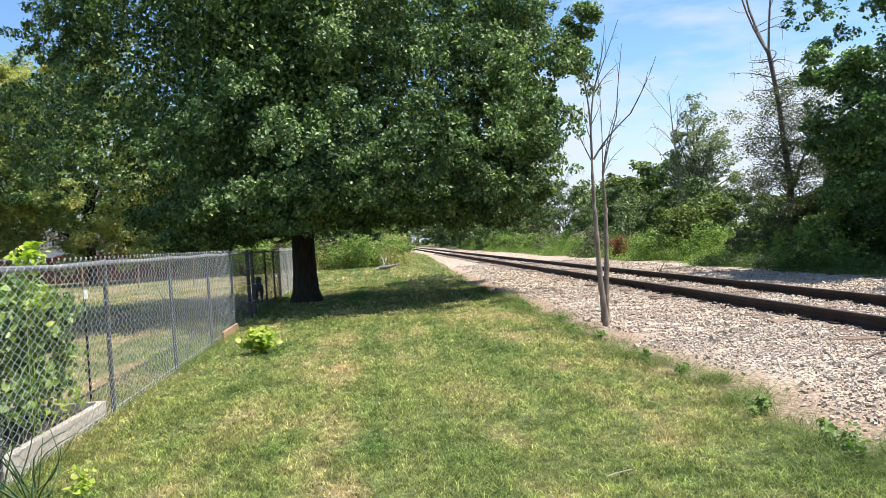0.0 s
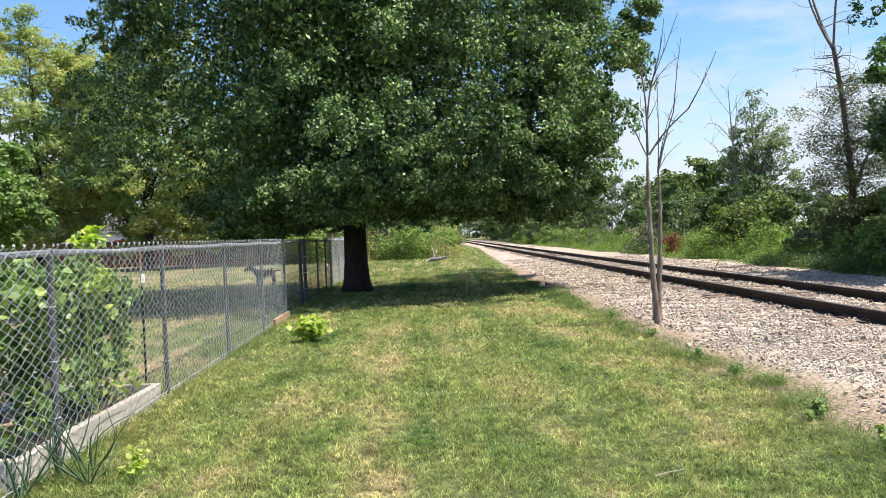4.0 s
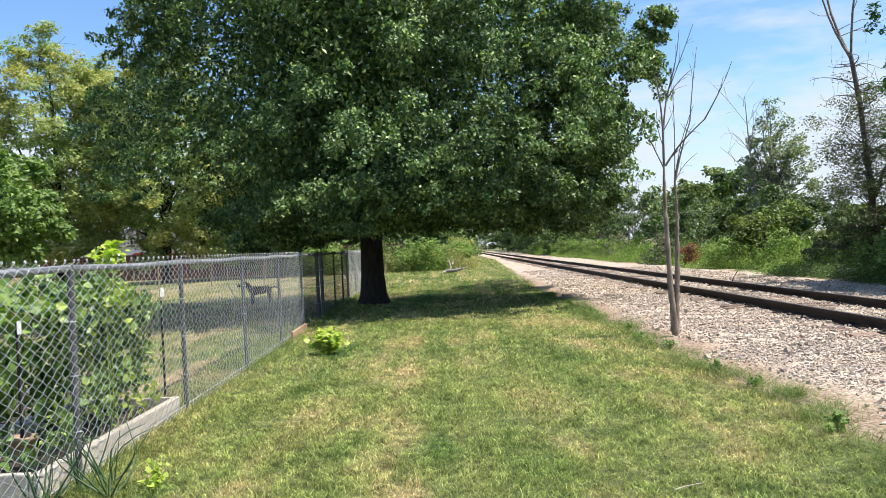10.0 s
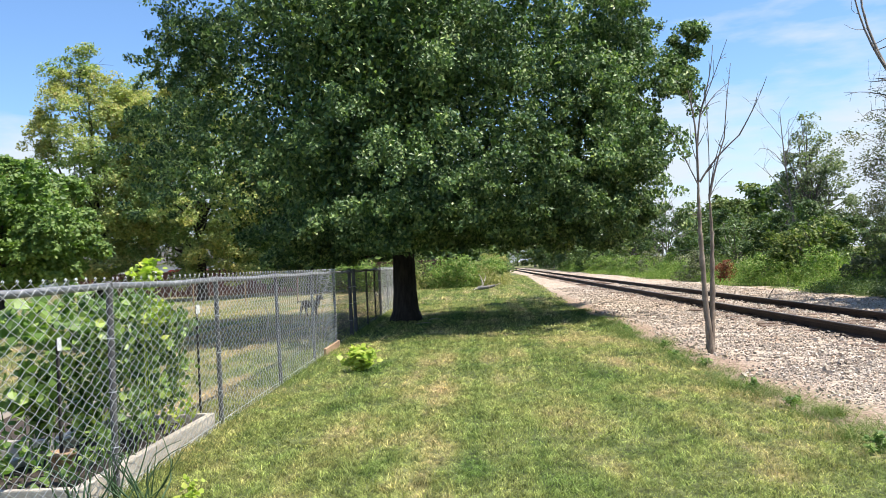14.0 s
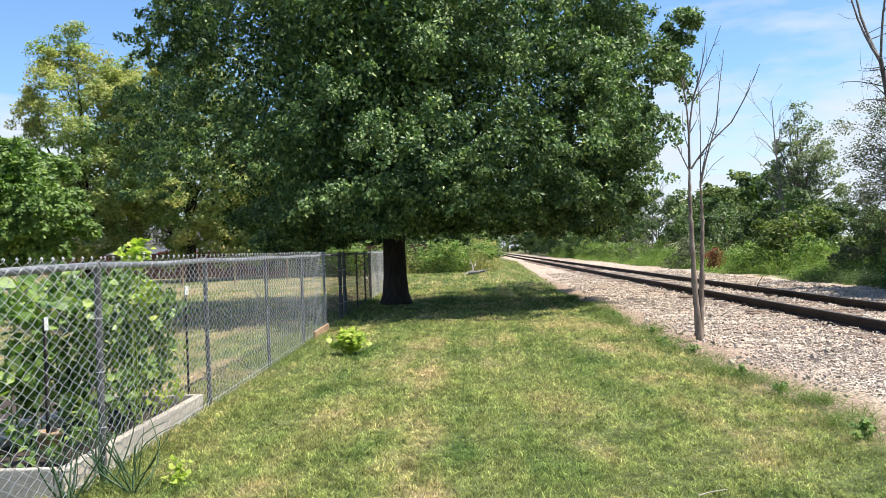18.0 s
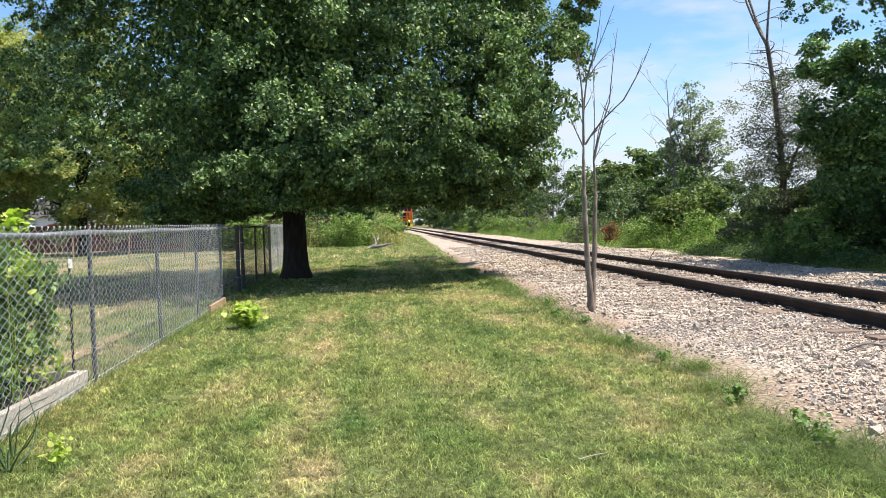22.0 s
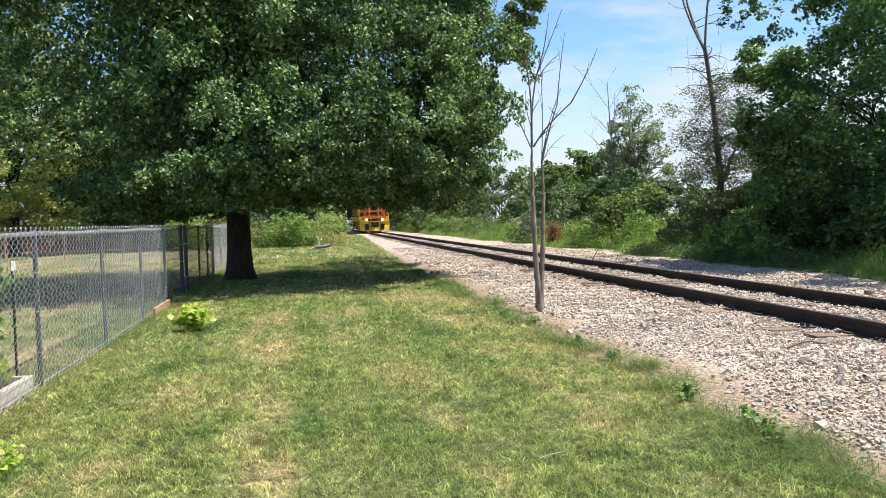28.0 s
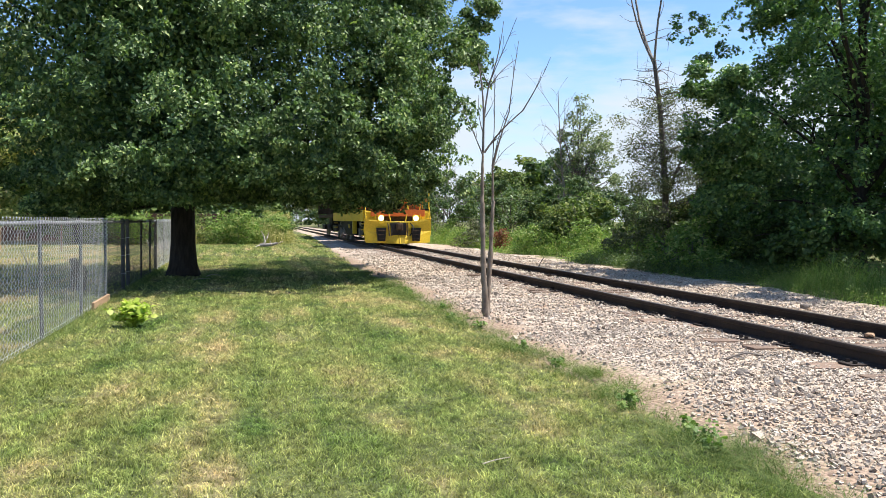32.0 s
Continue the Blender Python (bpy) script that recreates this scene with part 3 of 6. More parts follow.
def graded(near_lo, near_hi, step, far, grow=1.35):
    out = list(np.arange(near_lo, near_hi + step / 2, step))
    d = step
    while out[-1] < far:
        d *= grow
        out.append(out[-1] + d)
    d = step
    while out[0] > -far:
        d *= grow
        out.insert(0, out[0] - d)
    return np.array(out)


def sheet(name, xs, ys, height, mat):
    gx, gy = np.meshgrid(xs, ys, indexing="ij")
    v = np.stack([gx, gy, height(gx, gy)], -1).reshape(-1, 3)
    i, j = np.meshgrid(np.arange(len(xs) - 1), np.arange(len(ys) - 1), indexing="ij")
    n = len(ys)
    f = np.stack([i * n + j, (i + 1) * n + j, (i + 1) * n + j + 1, i * n + j + 1], -1).reshape(-1, 4)
    return fast_mesh(name, v, f, mat, True)


def swell(x, y):
    return 0.012 * np.sin(0.9 * x + 0.4) * np.sin(0.7 * y) + 0.008 * np.sin(2.3 * x) * np.sin(1.9 * y + 1)


def ground_height(x, y):
    far = np.clip((y - 22) / 50, 0, 1) * 1.6
    under = np.clip((x - LAWN_EDGE - far - 0.05) / 0.3, 0, 1) * np.clip((BALLAST_FAR + 0.6 - x) / 0.5, 0, 1)
    return swell(x, y) * np.clip(1 - np.hypot(x, y - 15) / 200, 0, 1) - 0.07 * under


def ballast_height(x, y):
    lift = np.clip((x - lawn_edge(y)) / 0.5, 0, 1) * np.clip((weed_edge(y) + 0.9 - x) / 0.7, 0, 1)
    rough = 0.012 * np.sin(5.1 * x + 1.3 * y) * np.sin(4.3 * y - 2.2 * x) + 0.010 * np.sin(9.7 * y + 3 * x)
    dip = -0.025 * np.clip(1 - np.abs(x - 8.0) / 0.8, 0, 1)
    rough = rough * np.clip((x - lawn_edge(y) - 0.6) / 0.5, 0, 1)
    return -0.045 + 0.062 * lift + (rough + dip) * lift - 0.02 * (x > NEAR_RAIL)


ground = tagged(new("ground", sheet("ground", graded(-8, 12, 0.4, 1500), graded(0, 45, 0.4, 1500), ground_height, M_LAWN)),
                "mown lawn, green with straw-coloured dry patches", "ground", kind="structure")
ballast = tagged(new("ballast", sheet("ballast", np.arange(2.0, 10.01, 0.16), np.concatenate([np.arange(-6, 40, 0.16), np.arange(40, 110, 1.0), np.arange(110, 175, 10.0)]), ballast_height, M_GRAVEL)),
                 "pale crushed limestone ballast along the railway track", "gravel bed", kind="structure")


def loose_stones(rng, count, y0, y1, size):
    """Angular stones strewn over the ballast, as arrays."""
    base = bmesh.new()
    bmesh.ops.create_cube(base, size=0.82)
    bv = np.array([v.co for v in base.verts])
    bf = np.array([[v.index for v in f.verts] for f in base.faces if f.normal.z > -0.5])
    base.free()
    y = y0 + (y1 - y0) * rng.uniform(0, 1, count * 2) ** 1.25
    x = rng.uniform(2.15, 9.1, count * 2)
    over = x - lawn_edge(y)
    keep = (over > 0.36 + 0.16 * np.sin(1.1 * y + 0.6) * np.sin(0.37 * y) + np.abs(rng.normal(0.05, 0.36, len(x)))) & (x < weed_edge(y) + rng.normal(0, 0.2, len(x)))
    keep &= (np.abs(x - NEAR_RAIL) > 0.075) & (np.abs(x - FAR_RAIL) > 0.075)
    x, y = x[keep][:count], y[keep][:count]
    n = len(x)
    s = size * np.exp(rng.normal(0, 0.33, (n, 1, 1))) * rng.uniform(0.65, 1.35, (n, 1, 3)) * [1, 1, 0.72]
    jag = rng.uniform(0.45, 1.25, (n, len(bv), 3))
    shape = bv[None] * jag * s
    a = rng.uniform(0, 2 * np.pi, (n, 1))
    t = rng.normal(0, 0.7, (n, 1))
    px, py, pz = shape[..., 0], shape[..., 1], shape[..., 2]
    py, pz = py * np.cos(t) - pz * np.sin(t), py * np.sin(t) + pz * np.cos(t)
    px, py = px * np.cos(a) - py * np.sin(a), px * np.sin(a) + py * np.cos(a)
    z = ballast_height(x, y)[:, None] + s[:, :, 2] * 0.22
    v = np.stack([px + x[:, None], py + y[:, None], pz + z], -1).reshape(-1, 3)
    f = (bf[None] + np.arange(n)[:, None, None] * len(bv)).reshape(-1, 4)
    return v, f


rng = np.random.default_rng(5)
v, f = join([loose_stones(rng, 46000, 3.2, 9.5, 0.0188), loose_stones(rng, 25000, 8.5, 19, 0.0255), loose_stones(rng, 15000, 17, 38, 0.033)])
tagged(part("stones", fast_mesh("stones", v, f, M_STONE), M_STONE, ballast, "loose pale limestone chippings"), kind="stuff")


# ---- railway track ----
def rail_profile():
    half = [(0.0685, 0), (0.0685, 0.010), (0.022, 0.024), (0.009, 0.036), (0.009, 0.098), (0.034, 0.112), (0.036, 0.140), (0.030, 0.150)]
    return half + [(-x, z) for x, z in reversed(half)]


def railway():
    root = thing("railway_track", TRACK_MID, 0, 0, "standard-gauge railway track, dark rusty rails on wooden ties", "railway track", kind="structure")
    ys = np.concatenate([np.arange(-8, 40, 4.0), np.arange(40, 150, 10.0), np.arange(150, 482, 3.0)])
    for at, top in ((NEAR_RAIL, NEAR_TOP), (FAR_RAIL, FAR_TOP)):
        prof = np.array(rail_profile())
        n = len(prof)
        v = np.stack([np.tile(prof[:, 0] + at - TRACK_MID, len(ys)) + np.repeat(track_bend(ys), n), np.repeat(ys, n), np.tile(prof[:, 1] + top - 0.15, len(ys))], 1)
        i, j = np.meshgrid(np.arange(len(ys) - 1), np.arange(n), indexing="ij")
        k = (j + 1) % n
        fc = np.stack([i * n + j, i * n + k, (i + 1) * n + k, (i + 1) * n + j], -1).reshape(-1, 4)
        rail = part("rail", fast_mesh("rail", v, fc, M_RAIL), M_RAIL, root)
        x = at - TRACK_MID
        bm = boxed((x - 0.027, -8, top - 0.002), (x + 0.027, 149, top + 0.002))
        part("running_surface", bm, M_RAILTOP, rail, "rail head rubbed smooth, brown with light rust")
    rng = np.random.default_rng(11)
    shapes = []
    for k in range(5):
        bm = boxed((-1.28, -0.11, -0.16), (1.28, 0.11, 0.0), 0.012)
        for vert in bm.verts:
            vert.co += Vector(rng.normal(size=3).tolist()) * 0.006
        me = bpy.data.meshes.new("tie")
        bm.to_mesh(me)
        bm.free()
        me.materials.append(M_TIE)
        shapes.append(me)
    plate = bpy.data.meshes.new("tie_plate")
    bm = boxed((-0.17, -0.09, -0.004), (0.17, 0.09, 0.014), 0.004)
    for sx, sy in ((-0.1, 0.05), (0.1, -0.05), (0.1, 0.05), (-0.1, -0.05)):
        box(bm, (sx - 0.014, sy - 0.014, 0.012), (sx + 0.014, sy + 0.014, 0.04))
    bm.to_mesh(plate)
    bm.free()
    plate.materials.append(M_RAIL)
    y = 1.0
    n = 0
    while y < 75:
        tie = part("tie", shapes[n % 5], M_TIE, root)
        tie.location = (rng.normal(0, 0.05), y, 0.011 + rng.normal(0, 0.010))
        tie.rotation_euler = (0, 0.019, rng.normal(0, 0.02))
        if y < 24:
            for x in (NEAR_RAIL - TRACK_MID, FAR_RAIL - TRACK_MID):
                p = part("tie_plate", plate, M_RAIL, tie)
                p.location = (x, 0, 0.002)
        y += 0.55 + rng.normal(0, 0.03)
        n += 1


railway()


# ---- chain-link fence ----
POSTS = [2.75, 4.93, 7.17, 9.63, 11.96, 14.15, 16.3, 17.0, 19.3, 21.2, 22.7, 25.2, 27.7, 30.5]
FENCE_H = 1.235


def chain_link():
    root = thing("chain_link_fence", 0, 0, 0, "galvanised chain-link fence with round posts and top rail", "fence")
    rng = np.random.default_rng(3)
    for y in POSTS:
        x = fence_x(y)
        r = 0.036 if y in (16.3, 17.0) else 0.034 if y == 22.7 else 0.0195
        # posts standing in the tree's shade get the darker, shade-toned steel
        steel = M_STEEL_SHADE if 14 < y < 22 else M_POST
        lean = rng.normal(0, 0.006, 2)
        line = [(x, y, -0.15), (x + lean[0], y + lean[1], FENCE_H - 0.02)]
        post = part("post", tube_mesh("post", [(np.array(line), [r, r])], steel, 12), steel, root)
        top = Vector(line[1])
        bm = bmesh.new()
        bmesh.ops.create_cone(bm, cap_ends=True, segments=12, radius1=r * 1.25, radius2=r * 1.15, depth=0.05, matrix=Matrix.Translation(top + Vector((0, 0, 0.0))))
        bmesh.ops.create_uvsphere(bm, u_segments=12, v_segments=6, radius=r * 1.12, matrix=Matrix.Translation(top + Vector((0, 0, 0.028))))
        part("post_cap", bm, steel, post)
        for z in (0.3, 0.62, 0.93):
            ring = [(x + 0.0 + (r + 0.004) * math.cos(a), y + (r + 0.004) * math.sin(a), z) for a in np.linspace(0, 6.3, 9)]
            part("wire_tie", tube_mesh("wire_tie", [(np.array(ring), [0.003] * 9)], M_WIRE, 4), M_WIRE, post)
    for a, b in zip(POSTS, POSTS[1:]):
        if (a, b) == (16.3, 17.0):
            continue
        pa, pb = np.array([fence_x(a), a, FENCE_H]), np.array([fence_x(b), b, FENCE_H])
        sag = np.array([0, 0, -0.012])
        part("top_rail", tube_mesh("top_rail", [(np.stack([pa, (pa + pb) / 2 + sag, pb]), [0.021] * 3)], M_GALV, 10), M_GALV, root)
        part("tension_wire", tube_mesh("tension_wire", [(np.stack([pa, pb]) - [0, 0, FENCE_H - 0.05], [0.003] * 2)], M_WIRE, 5), M_WIRE, root)
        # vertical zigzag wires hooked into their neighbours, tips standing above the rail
        # the same painted shade on the mesh between these posts
        wire = M_STEEL_SHADE if 14 < a < 22 else M_WIRE
        pitch, rise = 0.061, 0.0305
        cols = int((b - a) / pitch)
        lines = []
        rows = int((FENCE_H + 0.030) / rise)
        zz = 0.02 + np.arange(rows + 1) * rise
        for c in range(cols):
            base = a + (b - a) * c / cols
            step = (b - a) / cols
            flip = (np.arange(rows + 1) % 2) * step * 1.02
            yy = base + (flip if c % 2 == 0 else step - flip)
            xx = fence_x(yy) + 0.030 + np.where(np.arange(rows + 1) % 2, 0.004, -0.004) + 0.006 * np.sin(3 * base + 2.2 * zz)
            lines.append((np.stack([xx, yy, zz], 1), np.full(rows + 1, 0.0023)))
            tip = np.array([xx[-1], yy[-1], zz[-1]])
            loop = tip + np.array([[0, 0, 0], [0.003, 0.005, 0.010], [0.0, 0.0, 0.016], [-0.003, -0.007, 0.006]])
            lines.append((loop, [0.0019] * 4))
        tagged(part("wire_mesh", tube_mesh("wire_mesh", lines, wire, 3), wire, root, "wire mesh coloured darker for the tree's shade" if wire is M_STEEL_SHADE else "woven diamond wire mesh"), kind="stuff")
    return root


chain_link()


# ---- trees ----
tree("shade_tree", -1.75, 20.4, "large shade tree with glossy green leaves and dark trunk", "tree", 12.5, 0.27, 2.0,
     (0.3, -0.6, 5.4), (5.9, 6.0, 7.2), 6600, 60, 0.088, M_LEAF, M_BARK, 21, 0.125, 30, 0.74, 0.18, hang=0.8, core=3300, wide=0.60,
     boughs=250, bough_r=0.82, floor=1.38,
     # lobes at y 3.0 and 7.0: unseen behind the crown, added for their shadow
     lobes=[((6.0, -0.9, 5.0), (0.4, 0.5, 0.9), 7), ((6.4, -0.9, 5.7), (0.25, 0.3, 0.6), 4), ((6.7, -0.9, 6.25), (0.1, 0.2, 0.25), 3), ((-4.4, -0.5, 6.9), (0.8, 1.5, 1.4), 20), ((2.4, -3.7, 2.5), (2.0, 1.2, 0.5), 34), ((4.4, 3.0, 3.2), (1.3, 2.0, 0.9), 26), ((3.6, -1.6, 1.95), (1.5, 1.4, 0.3), 26), ((5.1, -0.9, 3.9), (0.6, 0.9, 0.9), 14), ((4.8, -0.6, 6.2), (0.8, 1.2, 1.7), 26), ((4.3, -2.2, 5.0), (1.0, 1.2, 2.2), 40), ((1.0, -0.4, 2.3), (4.3, 4.9, 0.4), 110), ((4.4, -1.2, 2.6), (0.9, 1.3, 0.5), 20), ((4.0, 7.0, 3.3), (1.5, 3.4, 0.9), 60), ((0.0, -3.4, 2.1), (1.4, 1.2, 0.35), 22), ((-1.5, -1.8, 1.75), (1.0, 1.0, 0.2), 16)],
     # unseen back left bare along the sun's rays, to shape the ground shadow
     bare=lambda p: (p[:, 1] + 0.07 * p[:, 2] > 1.0 + 2.7 * (p[:, 0] - 0.46 * p[:, 2] - 0.25)) & (p[:, 1] > 1.0) & (p[:, 0] - 0.46 * p[:, 2] > -1.9),
     cut=lambda p: p[:, 2] > np.interp(p[:, 0], [-6, -4, 0, 5], [4.2, 2.6, 2.05, 2.3]) + 0.3 * np.sin(1.3 * p[:, 0]) * np.sin(1.1 * p[:, 1]))
for n, (x, y, h, r, c) in enumerate([(-20.6, 46, 12.6, 4.2, 950), (-15.2, 47, 12.4, 5.2, 1100), (-29.5, 52, 9.0, 3.6, 480)]):
    tree("yellowing_tree", x, y, "tall tree with yellow-green late-summer leaves", "tree", h, 0.24, 1.6, (0, 0, h * 0.51), (r, r * 0.8, h * 0.51), int(c * 1.5), 52, 0.165,
         M_LEAF_YELLOW, M_BARK, 31 + n, 0.27, 16, 0.6, 0.26, "yellowing trees behind the yard", cut=lambda p: p[:, 2] > 1.0 + 0.4 * np.sin(1.7 * p[:, 0]), boughs=165, bough_r=0.85, core=180)
tree("maple_tree", -15.6, 27.5, "broad-leaved green tree in the neighbouring yard", "tree", 5.6, 0.16, 1.3, (0, 0, 3.2), (3.4, 3.0, 2.2), 620, 56, 0.155, M_LEAF_MAPLE, M_BARK, 41, 0.2, 14, 0.6, 0.2, cut=lambda p: p[:, 2] > 1.5, wide=0.85, boughs=52, bough_r=0.75, core=120)
for n, (x, y, h, r) in enumerate([(-52, 108, 12, 7), (-40, 110, 13, 7), (-28, 108, 12, 7), (-13, 66, 9, 5), (-9.8, 50, 10.5, 4.4), (-19, 76, 10, 4.5), (-6.5, 68, 9.5, 5), (-3, 86, 10, 5), (-3, 108, 11, 5), (-3, 132, 11, 5), (-2.5, 158, 12, 5), (-10, 190, 12, 6), (4, 250, 14, 9), (11, 238, 14, 6.5), (-24, 222, 14, 8)]):
    tree("woodland_tree", x, y, "dark green tree at the back of the yard", "tree", h, 0.2, 1.2, (0, 0, h * 0.5), (r, r, h * 0.5), 340, 24, 0.50, M_LEAF_DARK, M_BARK, 51 + n, 0.45, 10, 0.5, 0.24, "trees behind the yard", boughs=40, bough_r=1.5, core=22)
# beyond the track
tree("roadside_tree", 13.6, 17.6, "dense dark green tree beside the track", "tree", 12, 0.17, 1.0, (0.8, 0.6, 5.6), (3.9, 4.2, 5.8), 2500, 48, 0.098, M_LEAF_ROAD, M_BARK, 71, 0.14, 18, 0.55, 0.30, core=330, hang=0.5, boughs=160, bough_r=0.7, wide=0.7, bare=lambda p: (p[:, 0] < -2.7) & (p[:, 2] > 4.75),
     lobes=[((-0.9, 1.4, 1.9), (1.3, 2.4, 1.2), 16), ((-3.5, 0, 4.45), (0.7, 0.6, 0.25), 8), ((-1.7, 0, 6.2), (0.6, 0.8, 0.5), 8), ((-2.9, 0.3, 3.2), (0.7, 1.2, 1.3), 28), ((0.4, -1.2, 1.5), (2.4, 1.6, 0.9), 14)])
tree("roadside_tree", 15.3, 12.4, "dense dark green tree beside the track", "tree", 11, 0.17, 1.0, (0, 0, 5.6), (3.4, 3.2, 5.2), 700, 40, 0.12, M_LEAF_ROAD, M_BARK, 72, 0.2, 20, 0.5, 0.3, boughs=60, bough_r=0.8, core=200)
for n, (x, y, h, r) in enumerate([(18.6, 21.5, 8, 3.2), (17.8, 26.5, 4.0, 2.4)]):
    tree("thicket_tree", x, y, "dark green tree deep in the thicket", "tree", h, 0.14, 0.8, (0, 0, h * 0.48), (r, r, h * 0.49), 330, 40, 0.22, M_LEAF_DARK, M_BARK, 171 + n, 0.34, 12, 0.4, 0.25, "trees deep in the thicket", core=120)
tree("slender_tree", 15.1, 39.5, "slender young tree with light green sparse leaves", "tree", 8.4, 0.09, 2.0, (0.2, 0, 5.0), (2.1, 1.8, 3.0), 230, 44, 0.12, M_LEAF_SILVER, M_BARK_GREY, 73, 0.2, 40, 0.25, 0.30, cut=lambda p: np.hypot(p[:, 0] - 0.2, p[:, 1]) < 0.25 + 0.5 * (7.4 - p[:, 2]))
for n, (x, y, rx, rz, c, mat) in enumerate([(14.0, 36, 2.4, 1.75, 240, M_LEAF_DARK), (17.4, 36, 2.4, 1.15, 200, M_LEAF_SHRUB), (16.6, 42, 3.0, 1.9, 240, M_LEAF_DARK), (12.7, 43, 2.2, 1.75, 200, M_LEAF_DARK), (14.9, 29, 2.0, 1.0, 200, M_LEAF_SHRUB), (11.8, 31.3, 1.2, 1.25, 170, M_LEAF_SHRUB), (13.0, 24.2, 1.2, 0.95, 150, M_LEAF_SHRUB), (13.4, 26.2, 1.4, 0.9, 130, M_LEAF_DARK),
                                            (13.4, 50, 2.6, 2.1, 200, M_LEAF_DARK), (16.5, 53, 3.2, 2.4, 200, M_LEAF_SHRUB), (20.0, 31, 3.0, 1.2, 200, M_LEAF_SHRUB), (13.2, 60, 2.8, 2.2, 180, M_LEAF_DARK), (12.8, 71, 3.0, 2.4, 180, M_LEAF_SHRUB), (18.5, 25.5, 2.6, 1.1, 200, M_LEAF_SHRUB), (12.9, 22.2, 1.3, 1.25, 170, M_LEAF_DARK), (14.2, 23.8, 1.5, 1.7, 190, M_LEAF_DARK), (13.0, 19.4, 1.5, 0.9, 150, M_LEAF_DARK), (12.2, 16.6, 1.2, 0.9, 120, M_LEAF_DARK)]):
    tree("shrub", x, y, "overgrown leafy shrub beyond the track", "shrub", rz * 2, 0.06, 0.3, (0, 0, rz * 0.95), (rx, rx, rz), c, 56, 0.125, mat, M_BARK_GREY, 81 + n, 0.16, 12, 0.5, 0.34, "shrubs beyond the track", boughs=c // 10, bough_r=0.42, core=c // 9)
for n, (x, y, h, r) in enumerate([(15, 84, 8, 4), (13.5, 98, 8.5, 4), (13, 114, 9, 4), (12.5, 132, 9.5, 4), (12, 152, 10, 4.5), (11.5, 174, 11, 5), (22, 62, 6.5, 4), (21, 75, 7.0, 4), (26, 48, 3.0, 4), (28, 38, 2.8, 4), (33, 30, 3.5, 4.5), (30, 22, 5, 5), (26, 14, 8, 5), (24, 5, 9, 5), (38, 60, 6, 6), (45, 45, 6, 6), (30, 90, 7, 6), (20, 200, 12, 6), (27, 232, 13, 7)]):
    tree("trackside_tree", x, y, "green tree in the thicket beyond the track", "tree", h, 0.15, 1.0, (0, 0, h * 0.5), (r, r, h * 0.5), 260, 28, 0.38, M_LEAF_DARK if n % 3 == 0 else M_LEAF_SHRUB, M_BARK_GREY, 101 + n, 0.34, 9, 0.5, 0.28, "trees in the thicket", boughs=34, bough_r=0.9, core=16)


for n, (x, y, h) in enumerate([(11.6, 82, 3.0), (11.9, 92, 3.6), (11.5, 103, 3.4), (11.8, 116, 4.0), (11.4, 130, 4.2), (12.0, 145, 4.6), (12.2, 162, 5.0), (14.5, 182, 6.0), (2.0, 212, 5.0), (6.0, 220, 6.0), (9.5, 232, 6.0)]):
    tree("thicket_shrub", x, y, "dark green shrub in the thicket along the track", "shrub", h, 0.06, 0.3, (0, 0, h * 0.45), (2.6, 4.5, h * 0.5), 130, 34, 0.24, M_LEAF_DARK, M_BARK_GREY, 501 + n, 0.3, 6, 0.4, 0.25, "thicket along the track")


for n, (x, y, h) in enumerate([(1.6, 72, 1.6), (1.9, 84, 1.9), (2.1, 97, 2.3), (2.2, 112, 2.8), (2.3, 130, 3.2)]):
    tree("verge_shrub", x, y, "dark green shrub at the lawn's end beside the track", "shrub", h, 0.05, 0.3, (0, 0, h * 0.45), (1.1, 3.0, h * 0.5), 90, 34, 0.17, M_LEAF_DARK, M_BARK_GREY, 541 + n, 0.22, 6, 0.4, 0.25, "shrubs beside the track")


